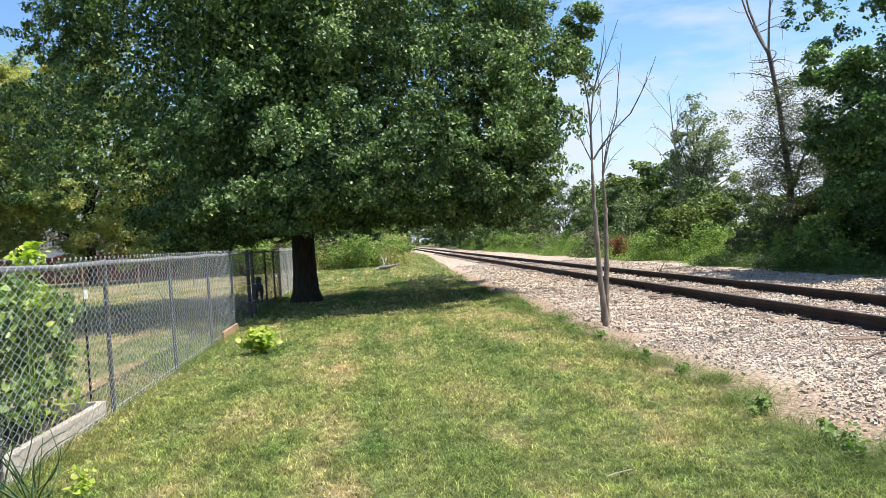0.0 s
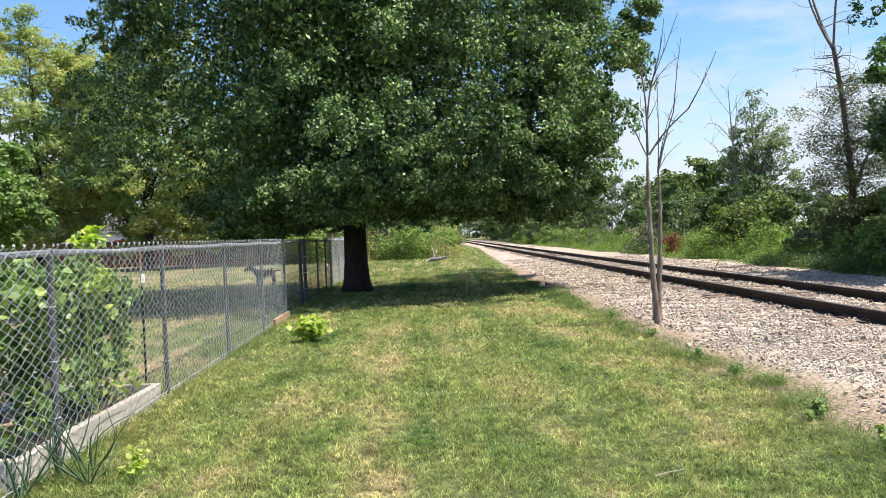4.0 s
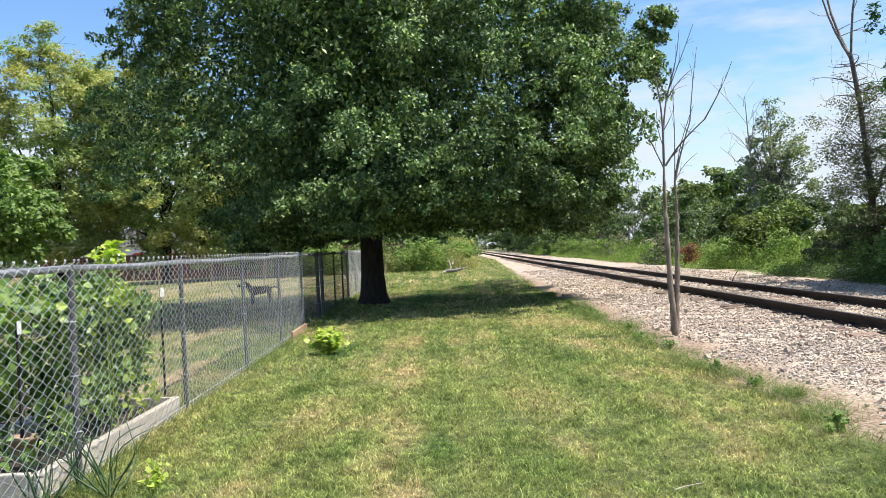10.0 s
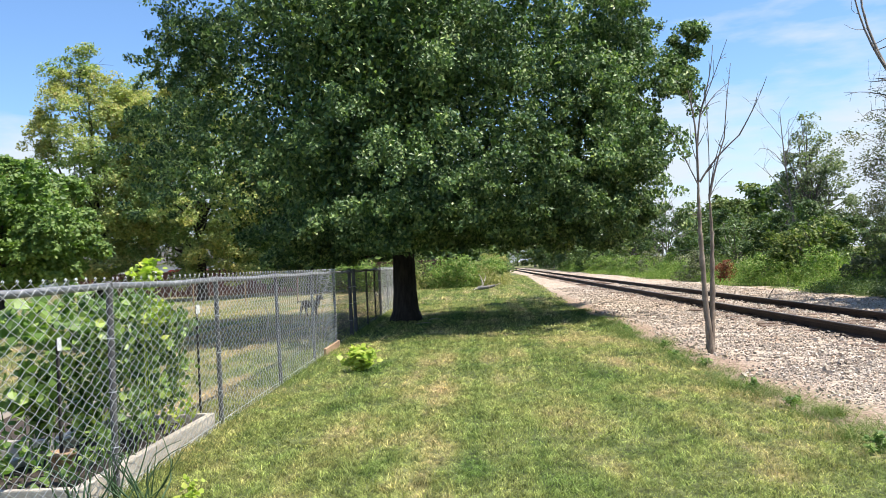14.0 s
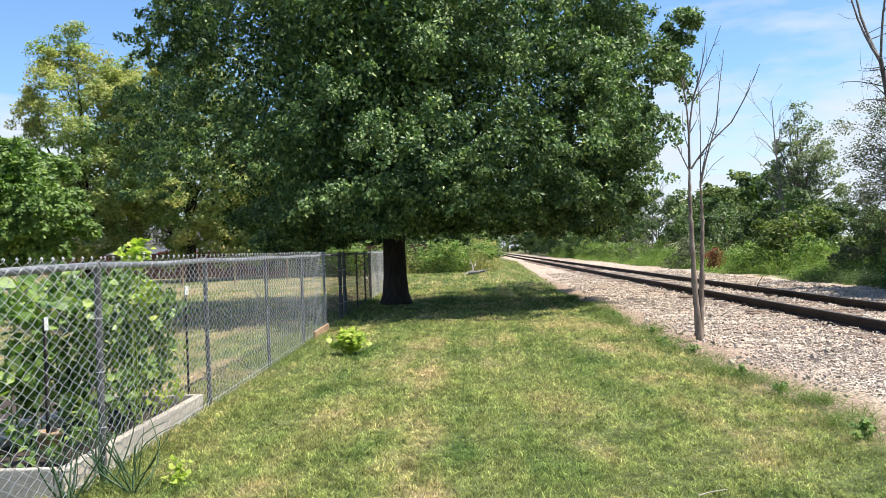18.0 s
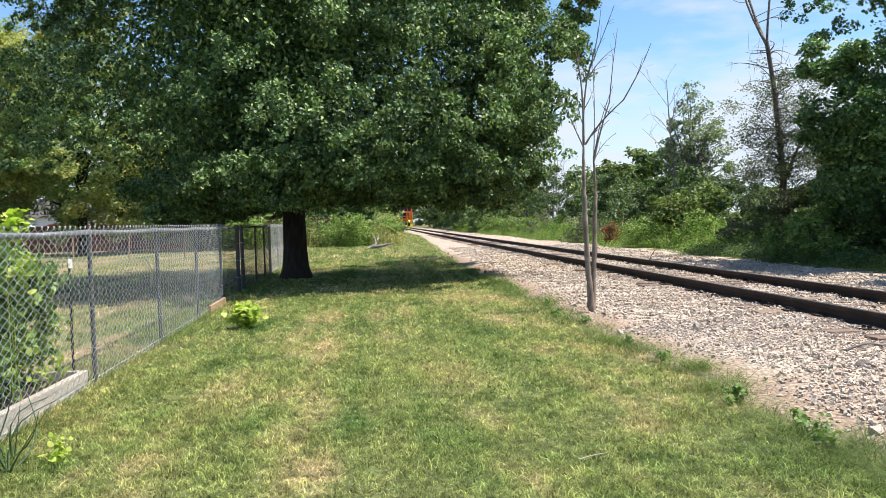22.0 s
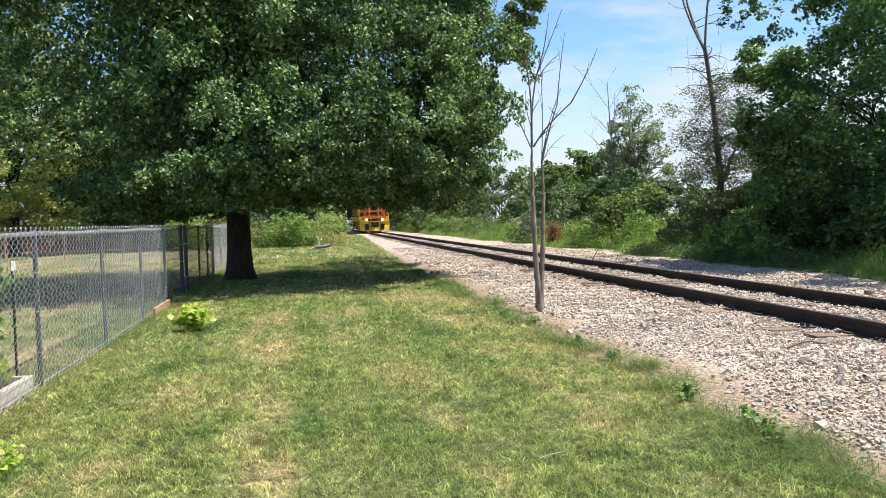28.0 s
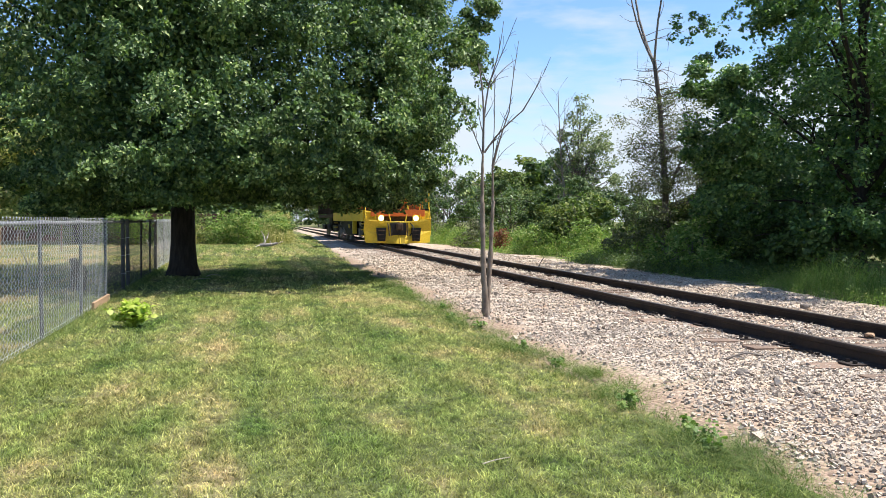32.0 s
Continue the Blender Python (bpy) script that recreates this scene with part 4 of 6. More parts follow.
def dead_tree():
    rng = np.random.default_rng(9)
    root = thing("dead_tree", 12.0, 24.2, 0, "tall half-dead tree with bare grey forked top", "tree")
    fork = np.array([-0.42, 0, 6.1])
    trunk = (np.array([(0.05, 0, -0.1), (0.02, 0, 0.8), (0, 0, 2.2), (-0.12, 0, 3.6), (-0.24, 0, 4.9), fork]), [0.15, 0.115, 0.095, 0.08, 0.068, 0.060])
    part("trunk", tube_mesh("trunk", [trunk], M_BARK_GREY, 12), M_BARK_GREY, root)
    lines = []
    ends = [(-1.35, 0.1, 9.3, 0.045), (-0.5, 0.2, 10.4, 0.05), (0.45, -0.1, 9.5, 0.042)]
    for x, y, z, r in ends:
        p, rr = limb(rng, fork - [0, 0, 0.1], (x, y, z), r, 0.015, 0.05, 8)
        lines.append((p, rr))
        for _ in range(9):
            m = rng.integers(1, 7)
            q = p[m] + rng.normal(size=3) * [0.5, 0.5, 0.3] + [0, 0, 0.35]
            lines.append(limb(rng, p[m], q, rr[m] * 0.4, 0.004, 0.1, 5))
    for _ in range(34):
        h = rng.uniform(2.6, 6.0)
        a = rng.uniform(0, 6.28)
        s = np.array([np.interp(h, [0, 6], [0, -0.35]), 0, h])
        q = s + np.array([math.cos(a), math.sin(a), rng.uniform(-0.25, 0.35)]) * rng.uniform(0.5, 1.5)
        p, rr = limb(rng, s, q, 0.02, 0.003, 0.1, 6)
        lines.append((p, rr))
        for _ in range(3):
            m = rng.integers(2, 6)
            lines.append(limb(rng, p[m], p[m] + rng.normal(size=3) * 0.28, 0.006, 0.002, 0.1, 4))
    second = limb(rng, (0.0, 0, 2.0), (1.15, 0.2, 4.6), 0.07, 0.02, 0.05, 7)
    lines.append(second)
    for k, line in enumerate(lines):
        wood = M_SILVERWOOD if k < 30 else M_BARK_GREY
        part("limb", tube_mesh("limb", [line], wood, 5), wood, root)
    spots = np.concatenate([clumps(rng, (0.3, 0.1, 3.6), (1.7, 1.3, 1.9), 150, 0.3, 0.4), clumps(rng, (0, 0, 1.8), (1.7, 1.4, 1.4), 130, 0.4, 0.3)])
    for q in spots[::2]:
        h = max(0.6, q[2] - rng.uniform(0.1, 0.9))
        part("twig", tube_mesh("twig", [limb(rng, (np.interp(h, [2, 6], [0, -0.35]), 0, h), q, 0.014, 0.003, 0.1, 6)], M_BARK_GREY, 4), M_BARK_GREY, root)
    at = np.repeat(spots, rng.poisson(80, len(spots)), axis=0)
    at = at + rng.normal(size=at.shape) * [0.17, 0.17, 0.09]
    lv, lf = leaf_arrays(rng, at, 0.08, 0.3, 0.5)
    tagged(part("crown", fast_mesh("crown", lv, lf, M_LEAF_PALE), M_LEAF_PALE, root, "sparse silvery leaves of a climber on the trunk"), kind="stuff")


dead_tree()


def bare_tree(x, y, height, lean, seed, label):
    """A leafless tree: a thin trunk with upswept limbs and twigs."""
    rng = np.random.default_rng(seed)
    root = thing("bare_tree", x, y, 0, label, "tree", "leafless trees")
    trunk, tr = limb(rng, (0, 0, -0.1), (lean, 0, height), 0.012 * height + 0.01, 0.012, 0.02, 12)
    part("trunk", tube_mesh("trunk", [(trunk, tr)], M_SILVERWOOD, 8), M_SILVERWOOD, root)
    for k in range(14):
        m = 3 + k * 8 // 14
        a = rng.uniform(0, 6.28)
        out = height * rng.uniform(0.10, 0.24)
        p, r = limb(rng, trunk[m], trunk[m] + [math.cos(a) * out, math.sin(a) * out, out * rng.uniform(0.7, 1.6)], tr[m] * 0.5, 0.006, 0.06, 6)
        lines = [(p, r)]
        for _ in range(4):
            j = rng.integers(1, 5)
            lines.append(limb(rng, p[j], p[j] + rng.normal(size=3) * out * 0.3 + [0, 0, out * 0.3], r[j] * 0.6, 0.005, 0.06, 4))
        part("limb", tube_mesh("limb", lines, M_SILVERWOOD, 5), M_SILVERWOOD, root)


bare_tree(14.5, 39.0, 7.4, -0.7, 401, "slim leafless grey tree among the shrubs beyond the track")
for k, (x, y, h) in enumerate([(14.0, 66, 5.2), (15.3, 70, 6.2), (16.6, 73, 5.8), (12.9, 62, 4.6)]):
    bare_tree(x, y, h, 0.3 - 0.2 * k, 411 + k, "distant leafless grey tree in the thicket")


def sapling():
    """Two leafless stems from one foot, with upswept twigs."""
    rng = np.random.default_rng(17)
    root = thing("bare_sapling", 2.86, 10.85, 0.0, "leafless twin-stemmed sapling standing in the gravel", "tree")
    left = np.array([(0.0, 0, -0.08), (-0.03, 0, 0.2), (-0.056, 0, 0.72), (-0.070, 0, 1.23), (-0.075, 0, 1.7), (-0.072, 0, 2.0), (-0.06, 0.02, 2.2)])
    right = np.array([(0.01, 0.05, -0.05), (0.035, 0.1, 0.31), (0.066, 0.11, 0.71), (0.088, 0.11, 1.2), (0.100, 0.11, 1.5), (0.092, 0.10, 1.8), (0.080, 0.08, 2.0)])
    def knotty(line, radii):
        t, k = np.linspace(0, 1, 40), np.linspace(0, 1, len(line))
        fine = np.stack([np.interp(t, k, line[:, i]) for i in range(3)], 1) + rng.normal(size=(40, 3)) * [0.0025, 0.0025, 0]
        knots = 1 + 0.05 * rng.normal(size=40) + 0.28 * (rng.uniform(0, 1, 40) > 0.88)
        return fine, np.interp(t, k, radii) * knots

    part("stem", tube_mesh("stem", [knotty(left, [0.048, 0.042, 0.032, 0.027, 0.022, 0.016, 0.011])], M_BARK_PALE, 10), M_BARK_PALE, root)
    part("stem", tube_mesh("stem", [knotty(right, [0.042, 0.036, 0.028, 0.024, 0.020, 0.013, 0.009])], M_BARK_PALE, 10), M_BARK_PALE, root)
    lines = []
    twigs = [((-0.06, 0.02, 2.15), (-0.16, -0.1, 3.28), 0.016), ((-0.06, 0.02, 2.15), (0.02, 0.05, 3.03), 0.018), ((0.02, 0.05, 3.03), (-0.07, 0.15, 3.31), 0.010), ((0.02, 0.05, 3.03), (0.23, 0.1, 3.88), 0.012),
             ((0.05, 0.05, 3.11), (0.35, -0.1, 3.89), 0.007), ((0.03, 0.05, 3.0), (0.45, 0.2, 3.42), 0.009), ((-0.04, 0.02, 2.15), (0.47, 0.0, 2.71), 0.015), ((0.47, 0.0, 2.71), (0.81, -0.1, 3.4), 0.010),
             ((0.08, 0.08, 1.94), (0.34, 0.2, 2.71), 0.015), ((0.34, 0.2, 2.71), (0.5, 0.3, 3.68), 0.009), ((0.08, 0.08, 1.98), (0.31, -0.1, 2.88), 0.008), ((0.08, 0.08, 1.94), (0.08, 0.05, 3.4), 0.008),
             ((-0.07, 0.0, 2.12), (-0.34, 0.1, 2.8), 0.010), ((0.085, 0.09, 1.94), (0.42, 0.2, 2.31), 0.006)]
    for a, b, r in twigs:
        p, rr = limb(rng, a, b, r, 0.55 * r if r > 0.013 else 0.003, 0.03, 7)
        lines.append((p, rr))
        for _ in range(3):
            m = rng.integers(1, 6)
            d = (p[6] - p[m]) * 0.45 + rng.normal(size=3) * 0.06
            lines.append(limb(rng, p[m], p[m] + d, rr[m] * 0.55, 0.002, 0.06, 5))
    for line in lines:
        part("twig", tube_mesh("twig", [line], M_BARK_GREY, 5), M_BARK_GREY, root)


sapling()


# ---- grass and weeds ----
def lawn_blades():
    rng = np.random.default_rng(2)
    sets = []
    for y0, y1, density, h, w in ((3.0, 6, 5600, 0.027, 0.0066), (6, 9, 3300, 0.030, 0.0092), (9, 15, 1350, 0.032, 0.013), (15, 28, 400, 0.04, 0.022), (28, 46, 110, 0.06, 0.035), (46, 78, 50, 0.07, 0.05)):
        x0, x1 = -2.6 - y0 * 0.02, 2.75
        n = int((x1 - x0) * (y1 - y0) * density)
        x, y = rng.uniform(x0, x1 + (1.7 if y0 > 25 else 0), n), rng.uniform(y0, y1, n)
        keep = (x < lawn_edge(y) + rng.normal(0.0, 0.11, n)) & (x > fence_x(y) - 0.6)
        x, y = x[keep], y[keep]
        lush = 1.0 + 0.28 * np.sin(3.1 * x + 1.3 * np.sin(1.9 * y)) * np.sin(2.7 * y + 1.7 * np.sin(2.3 * x)) + 0.40 * np.sin(19 * x + 2 * np.sin(11 * y)) * np.sin(17 * y + 2 * np.sin(13 * x)) + 0.45 * (rng.uniform(0, 1, len(x)) > 0.93)
        sets.append(blade_arrays(rng, np.stack([x, y, ground_height(x, y) - 0.004], 1), h * np.clip(lush, 0.45, 2.0)[:, None], w, 0.62))
    # yard behind the fence
    n = 26000
    x, y = rng.uniform(-13, -2.6, n), rng.uniform(7.5, 32, n)
    keep = x < fence_x(y) - 0.05
    x, y = x[keep], y[keep]
    sets.append(blade_arrays(rng, np.stack([x, y, ground_height(x, y) - 0.004], 1), 0.055, 0.018, 0.5))
    v, f = join(sets)
    tagged(new("lawn_grass", fast_mesh("lawn_grass", v, f, M_BLADE)), "short mown grass, green mixed with dry straw", "grass", kind="stuff")


def tufts():
    """Longer grass along the fence foot and the gravel's edge."""
    rng = np.random.default_rng(4)
    feet = []
    for y in 3.2 + 27 * rng.uniform(0, 1, 260) ** 1.4:
        feet.append((lawn_edge(y) + rng.normal(-0.02, 0.11), y, rng.uniform(0.035, 0.085)))
    for y0 in 3.4 + 18 * rng.uniform(0, 1, 110) ** 1.3:
        out = rng.uniform(-0.05, 0.24)
        lush = rng.uniform(0.7, 1.5)
        for _ in range(8):
            feet.append((lawn_edge(y0) + out + rng.normal(0, 0.06), y0 + rng.normal(0, 0.10), lush * rng.uniform(0.05, 0.10)))
    for y in rng.uniform(3.4, 24, 420):
        feet.append((fence_x(y) + rng.normal(0.10, 0.10), y, rng.uniform(0.06, 0.13)))
    feet = np.array(feet)
    per = 15
    p = np.repeat(feet, per, axis=0)
    at = np.stack([p[:, 0] + rng.normal(0, 0.05, len(p)), p[:, 1] + rng.normal(0, 0.05, len(p)), 0 * p[:, 0] - 0.005], 1)
    v, f = blade_arrays(rng, at, 1.0, 0.0105, 0.5)
    height = np.repeat(p[:, 2], 5)
    v[:, 2] *= height
    foot = np.repeat(at[:, :2], 5, axis=0)
    v[:, :2] = foot + (v[:, :2] - foot) * np.clip(height[:, None] * 3, 0.25, 1)
    tagged(new("edge_grass", fast_mesh("edge_grass", v, f, M_EDGE)), "longer green grass along fence and gravel edge", "grass", kind="stuff")


def weed_belt(name, label, rng, x, y, h, width, mat, leaves=0, leaf=0.1):
    feet = np.stack([x, y, 0 * x - 0.03], 1)
    v, f = blade_arrays(rng, feet, 1.0, width, 0.34)
    hh = np.repeat(h, 5)
    foot = np.repeat(feet[:, :2], 5, axis=0)
    v[:, :2] = foot + (v[:, :2] - foot) * np.clip(hh[:, None], 0.2, 1.5)
    v[:, 2] *= hh
    if leaves:
        pick = rng.integers(0, len(x), leaves)
        at = feet[pick] + rng.normal(size=(leaves, 3)) * 0.12
        at[:, 2] = h[pick] * rng.uniform(0.1, 1.0, leaves)
        lv, lf = leaf_arrays(rng, at, leaf, 0.2, 0.4)
        v, f = join([(v, f), (lv, lf)])
    tagged(new(name, fast_mesh(name, v, f, mat)), label, "weeds", kind="stuff")


lawn_blades()
tufts()
rng = np.random.default_rng(8)
n = 6000
y = rng.uniform(16.5, 25, n)
x = weed_edge(y) + np.abs(rng.normal(0, 1.6, n)) + rng.normal(0.2, 0.15, n)
weed_belt("shade_plants", "low dark green plants under the trees beyond the track", rng, x, y, rng.uniform(0.12, 0.42, n), 0.014, M_LEAF_DARK, 16000, 0.07)
n = 18000
y = 24 + 81 * rng.uniform(0, 1, n) ** 1.3
x = weed_edge(y) + np.abs(rng.normal(0, 1.9, n)) + rng.normal(0.15, 0.15, n)
weed_belt("tall_weeds", "tall green weeds and grasses beyond the track", rng, x, y, (0.25 + 0.75 * np.clip((x - weed_edge(y)) / 1.6, 0, 1)) * rng.uniform(0.5, 1.25, n) * (0.55 + 0.5 * np.sin(0.37 * y) ** 2), 0.022, M_WEED, 34000, 0.085)
n = 15000
y = rng.uniform(8, 19, n)
x = weed_edge(y) + 0.1 + np.abs(rng.normal(0, 1.5, n)) + rng.normal(0.1, 0.15, n)
weed_belt("trackside_grass", "long green grass in the shade beyond the track", rng, x, y, (0.25 + 0.75 * np.clip((x - weed_edge(y)) / 1.3, 0, 1)) * rng.uniform(0.3, 0.8, n) * np.interp(y, [14.5, 16.5], [1.0, 0.4]) * (0.45 + 0.75 * np.clip(np.sin(2.3 * x + 1.1 * np.sin(1.7 * y)) * np.sin(2.9 * y) + 0.4, 0, 1)), 0.015, M_WEED, 9000, 0.05)
n = 7000
y = 46 + 80 * rng.uniform(0, 1, n) ** 1.4
x = np.minimum(lawn_edge(y) + 0.1, 0.034 * y + 0.1) - np.abs(rng.normal(0, 2.6, n))
weed_belt("tall_weeds", "straw and green weeds at the lawn's far end", rng, x, y, rng.uniform(0.5, 1.25, n) * np.clip((0.040 * y + 0.3 - x) / 1.6, 0.22, 1.1), 0.032, M_WEED_DRY, 9000, 0.14)
for n, (x, y, rx, rz, mat, label) in enumerate([(-6.5, 47, 1.6, 1.0, M_WEED, "leafy green bush at the lawn's far end"), (-3.6, 48, 1.7, 0.95, M_LEAF_SHRUB, "leafy green bush at the lawn's far end"), (-1.2, 46, 1.3, 0.85, M_WEED, "bright green bush at the lawn's far end"), (0.6, 52, 1.2, 0.85, M_WEED, "leafy green bush at the lawn's far end"), (1.0, 62, 1.0, 0.85, M_WEED_DRY, "straw-coloured bush at the lawn's far end"), (-9.5, 50, 2.0, 1.2, M_LEAF_SHRUB, "leafy green bush at the lawn's far end"), (1.2, 76, 1.1, 1.1, M_WEED_DRY, "straw-coloured bush at the lawn's far end"), (1.0, 98, 1.5, 1.6, M_LEAF_SHRUB, "leafy green bush at the lawn's far end")]):
    tree("bush", x, y, label, "bush", rz * 1.6, 0.03, 0.15, (0, 0, rz * 0.8), (rx, rx, rz), 130, 44, 0.12, mat, M_BARK_GREY, 131 + n, 0.25, 8, 0.4, 0.3, "bushes at the lawn's end")
rng = np.random.default_rng(23)
for k in range(22):
    y = 19 + 3.4 * k + rng.uniform(-1, 1)
    rz = rng.uniform(0.45, 0.95)
    tree("weed_clump", weed_edge(y) + rng.uniform(0.7, 2.6), y, "clump of broad-leaved green weeds beyond the track", "weeds", rz * 1.6, 0.02, 0.1, (0, 0, rz * 0.7), (rz * 1.25, rz * 1.5, rz), 70, 40, 0.10,
         (M_WEED, M_WEED, M_LEAF_PALE, M_WEED)[k % 4], M_BARK_GREY, 301 + k, 0.16, 5, 0.4, 0.3, "weed clumps beyond the track")
tree("red_shrub", 9.75, 34.4, "small rust-red shrub among green weeds", "shrub", 1.1, 0.02, 0.1, (0, 0, 0.5), (0.42, 0.4, 0.5), 40, 40, 0.07, M_WEED_RED, M_BARK_GREY, 151, 0.12, 6, 0.3, 0.3)


def leafy_plant(name, x, y, label, rng, spots, per, spread, size, mat, wide=0.8):
    root = thing(name, x, y, 0, label, "plant")
    lines = [limb(rng, (q[0] * 0.15, q[1] * 0.15, 0), q, 0.008, 0.003, 0.1, 5) for q in spots]
    for line in lines:
        part("stem", tube_mesh("stem", [line], mat, 4), mat, root)
    at = np.repeat(spots, rng.poisson(per, len(spots)), axis=0)
    at = at + rng.normal(size=at.shape) * spread
    at[:, 2] = np.abs(at[:, 2]) + 0.02
    v, f = broad_leaf_arrays(rng, at, size, 0.25, 0.45, 1.0)
    tagged(part("foliage", fast_mesh("foliage", v, f, mat), mat, root), kind="stuff")


rng = np.random.default_rng(61)
leafy_plant("lime_plant", -1.52, 10.65, "lime-green leafy plant growing alone on the lawn", rng, clumps(rng, (0, 0, 0.15), (0.18, 0.16, 0.13), 32, 0.4, 0.3), 10, 0.035, 0.076, M_LEAF_LIME)
for k in range(11):
    y = 4.2 + 11 * rng.uniform(0, 1) ** 1.2
    w = rng.uniform(0.3, 0.75)
    leafy_plant("edge_weed", float(lawn_edge(y)) + rng.uniform(-0.02, 0.16), y, "small bright green weed at the gravel's edge", rng, clumps(rng, (0, 0, 0.06 * w), (0.11 * w, 0.11 * w, 0.05 * w), 9, 0.3, 0.2), 8, 0.022, 0.034, M_LEAF_MAPLE, 0.6)
for x, y, s in ((-1.66, 4.75, 0.5),):
    leafy_plant("small_weed", x, y, "small green weed at the lawn's edge", rng, clumps(rng, (0, 0, 0.10 * s), (0.13 * s, 0.13 * s, 0.10 * s), 8, 0.3, 0.2), 7, 0.02, 0.036, M_LEAF_LIME, 0.6)


# ---- vegetable bed behind the fence ----
def vine(x, y, label, bunches, per, leaf, mat, spread=(0.07, 0.08, 0.07), stems=8, hang=0.4, up=0.7, seed=0):
    """A climbing plant: thin stems and bunches of broad leaves; bunches are from its foot."""
    rng = np.random.default_rng(seed)
    root = thing("climbing_vine", x, y, 0, label, "vine", "vines behind the fence")
    for q in bunches[rng.permutation(len(bunches))[:stems]]:
        part("stem", tube_mesh("stem", [limb(rng, (q[0] * 0.6, q[1] * 0.6 + rng.normal(0, 0.05), 0.05), q, 0.006, 0.003, 0.06, 7)], mat, 5), mat, root)
    at = np.repeat(bunches, rng.poisson(per, len(bunches)), axis=0)
    at = at + rng.normal(size=at.shape) * spread
    at[:, 2] = np.clip(at[:, 2], 0.10, None)
    v, f = broad_leaf_arrays(rng, at, leaf, hang, 0.7, up)
    tagged(part("foliage", fast_mesh("foliage", v, f, mat), mat, root), kind="stuff")


def vine_bed():
    rng = np.random.default_rng(77)
    n = 92
    # dense vine along the fence, thinning out towards its ends and at the foot
    y = rng.uniform(-0.85, 0.92, n)
    z = 0.24 + 0.90 * rng.uniform(0, 1, n) ** 0.7 * (1 - 0.25 * np.clip(y, 0, 1))
    vine(fence_x(6.25) - 0.36, 6.25, "leafy green climbing bean vine behind the fence", np.stack([rng.uniform(-0.34, 0.18, n), y, z], 1), 44, 0.062, M_LEAF_VINE, (0.055, 0.07, 0.06), 16, seed=1)
    # big-leaved plant further in
    n = 40
    vine(-2.86, 5.42, "climbing plant with large light green leaves", np.stack([rng.normal(0, 0.13, n), rng.normal(0, 0.20, n), 0.3 + 0.82 * rng.uniform(0, 1, n)], 1), 12, 0.088, M_LEAF_BEAN, (0.06, 0.09, 0.06), 8, 0.5, 0.6, 2)
    n = 9
    vine(-2.62, 5.68, "climbing plant with large light green leaves", np.stack([rng.normal(0, 0.08, n), rng.normal(0, 0.08, n), 0.7 + 0.42 * rng.uniform(0, 1, n)], 1), 10, 0.07, M_LEAF_BEAN, (0.05, 0.06, 0.06), 4, 0.5, 0.6, 3)
    # low plants on the bed's soil
    for k, (x, y) in enumerate([(-2.5, 5.0), (-2.75, 4.85), (-2.95, 5.25), (-2.45, 5.35), (-2.45, 6.5), (-2.44, 6.75), (-2.44, 5.95)]):
        m = 7
        mat = M_LEAF_LIME if k in (4, 5) else M_LEAF_BEAN
        vine(x, y, "low yellow-green shoot on the vegetable bed" if k in (4, 5) else "low leafy vegetable plant on the bed's soil", np.stack([rng.normal(0, 0.08, m), rng.normal(0, 0.10, m), 0.15 + 0.16 * rng.uniform(0, 1, m)], 1), 6, 0.05, mat, (0.04, 0.04, 0.03), 4, 0.3, 0.9, 10 + k)
    vine(fence_x(6.2) - 0.22, 6.14, "bright lime shoot rising above the fence", np.concatenate([clumps(rng, (0, 0, 1.29), (0.09, 0.17, 0.10), 13, 0.3, 0.2), clumps(rng, (0, 0.1, 1.0), (0.10, 0.24, 0.12), 16, 0.3, 0.2)]), 8, 0.062, M_LEAF_LIME, (0.04, 0.04, 0.04), 3, 0.2, 1.0, 4)


def raised_bed(x, y, width, near, far, label):
    """x, y: the lawn-side board's foot; near and far: its ends from y."""
    root = thing("raised_bed", x, y, 0, label, "raised bed", "raised beds")
    part("board", boxed((0.02, near, -0.03), (0.075, far, 0.15), 0.008), M_CONCRETE, root)
    part("board", boxed((-width, far - 0.05, -0.03), (0.018, far, 0.15), 0.008), M_CONCRETE, root)
    part("board", boxed((-width, near, -0.03), (0.018, near + 0.05, 0.16), 0.008), M_CONCRETE, root)
    part("board", boxed((-width - 0.052, near, -0.03), (-width - 0.002, far, 0.15), 0.008), M_CONCRETE, root)
    part("soil", sheet("soil", np.linspace(-width, 0.018, 24), np.linspace(near + 0.05, far - 0.05, 48), lambda a, b: 0.085 + 0.02 * np.sin(9 * a + 2 * b) * np.sin(7 * b), M_SOIL), M_SOIL, root, "dark crumbly soil")


def plant_pot(x, y):
    root = thing("plant_pot", x, y, 0.08, "small pale terracotta pot on the soil of the bed", "plant pot")
    rim = [(0.055, 0.0), (0.075, 0.12), (0.085, 0.12), (0.085, 0.145), (0.068, 0.145), (0.06, 0.10)]
    n = 16
    v = np.array([(r * math.cos(2 * math.pi * k / n), r * math.sin(2 * math.pi * k / n), z) for r, z in rim for k in range(n)])
    f = np.array([(a * n + k, a * n + (k + 1) % n, (a + 1) * n + (k + 1) % n, (a + 1) * n + k) for a in range(len(rim) - 1) for k in range(n)])
    part("wall", fast_mesh("wall", v, f, M_PLANK, True), M_PLANK, root)


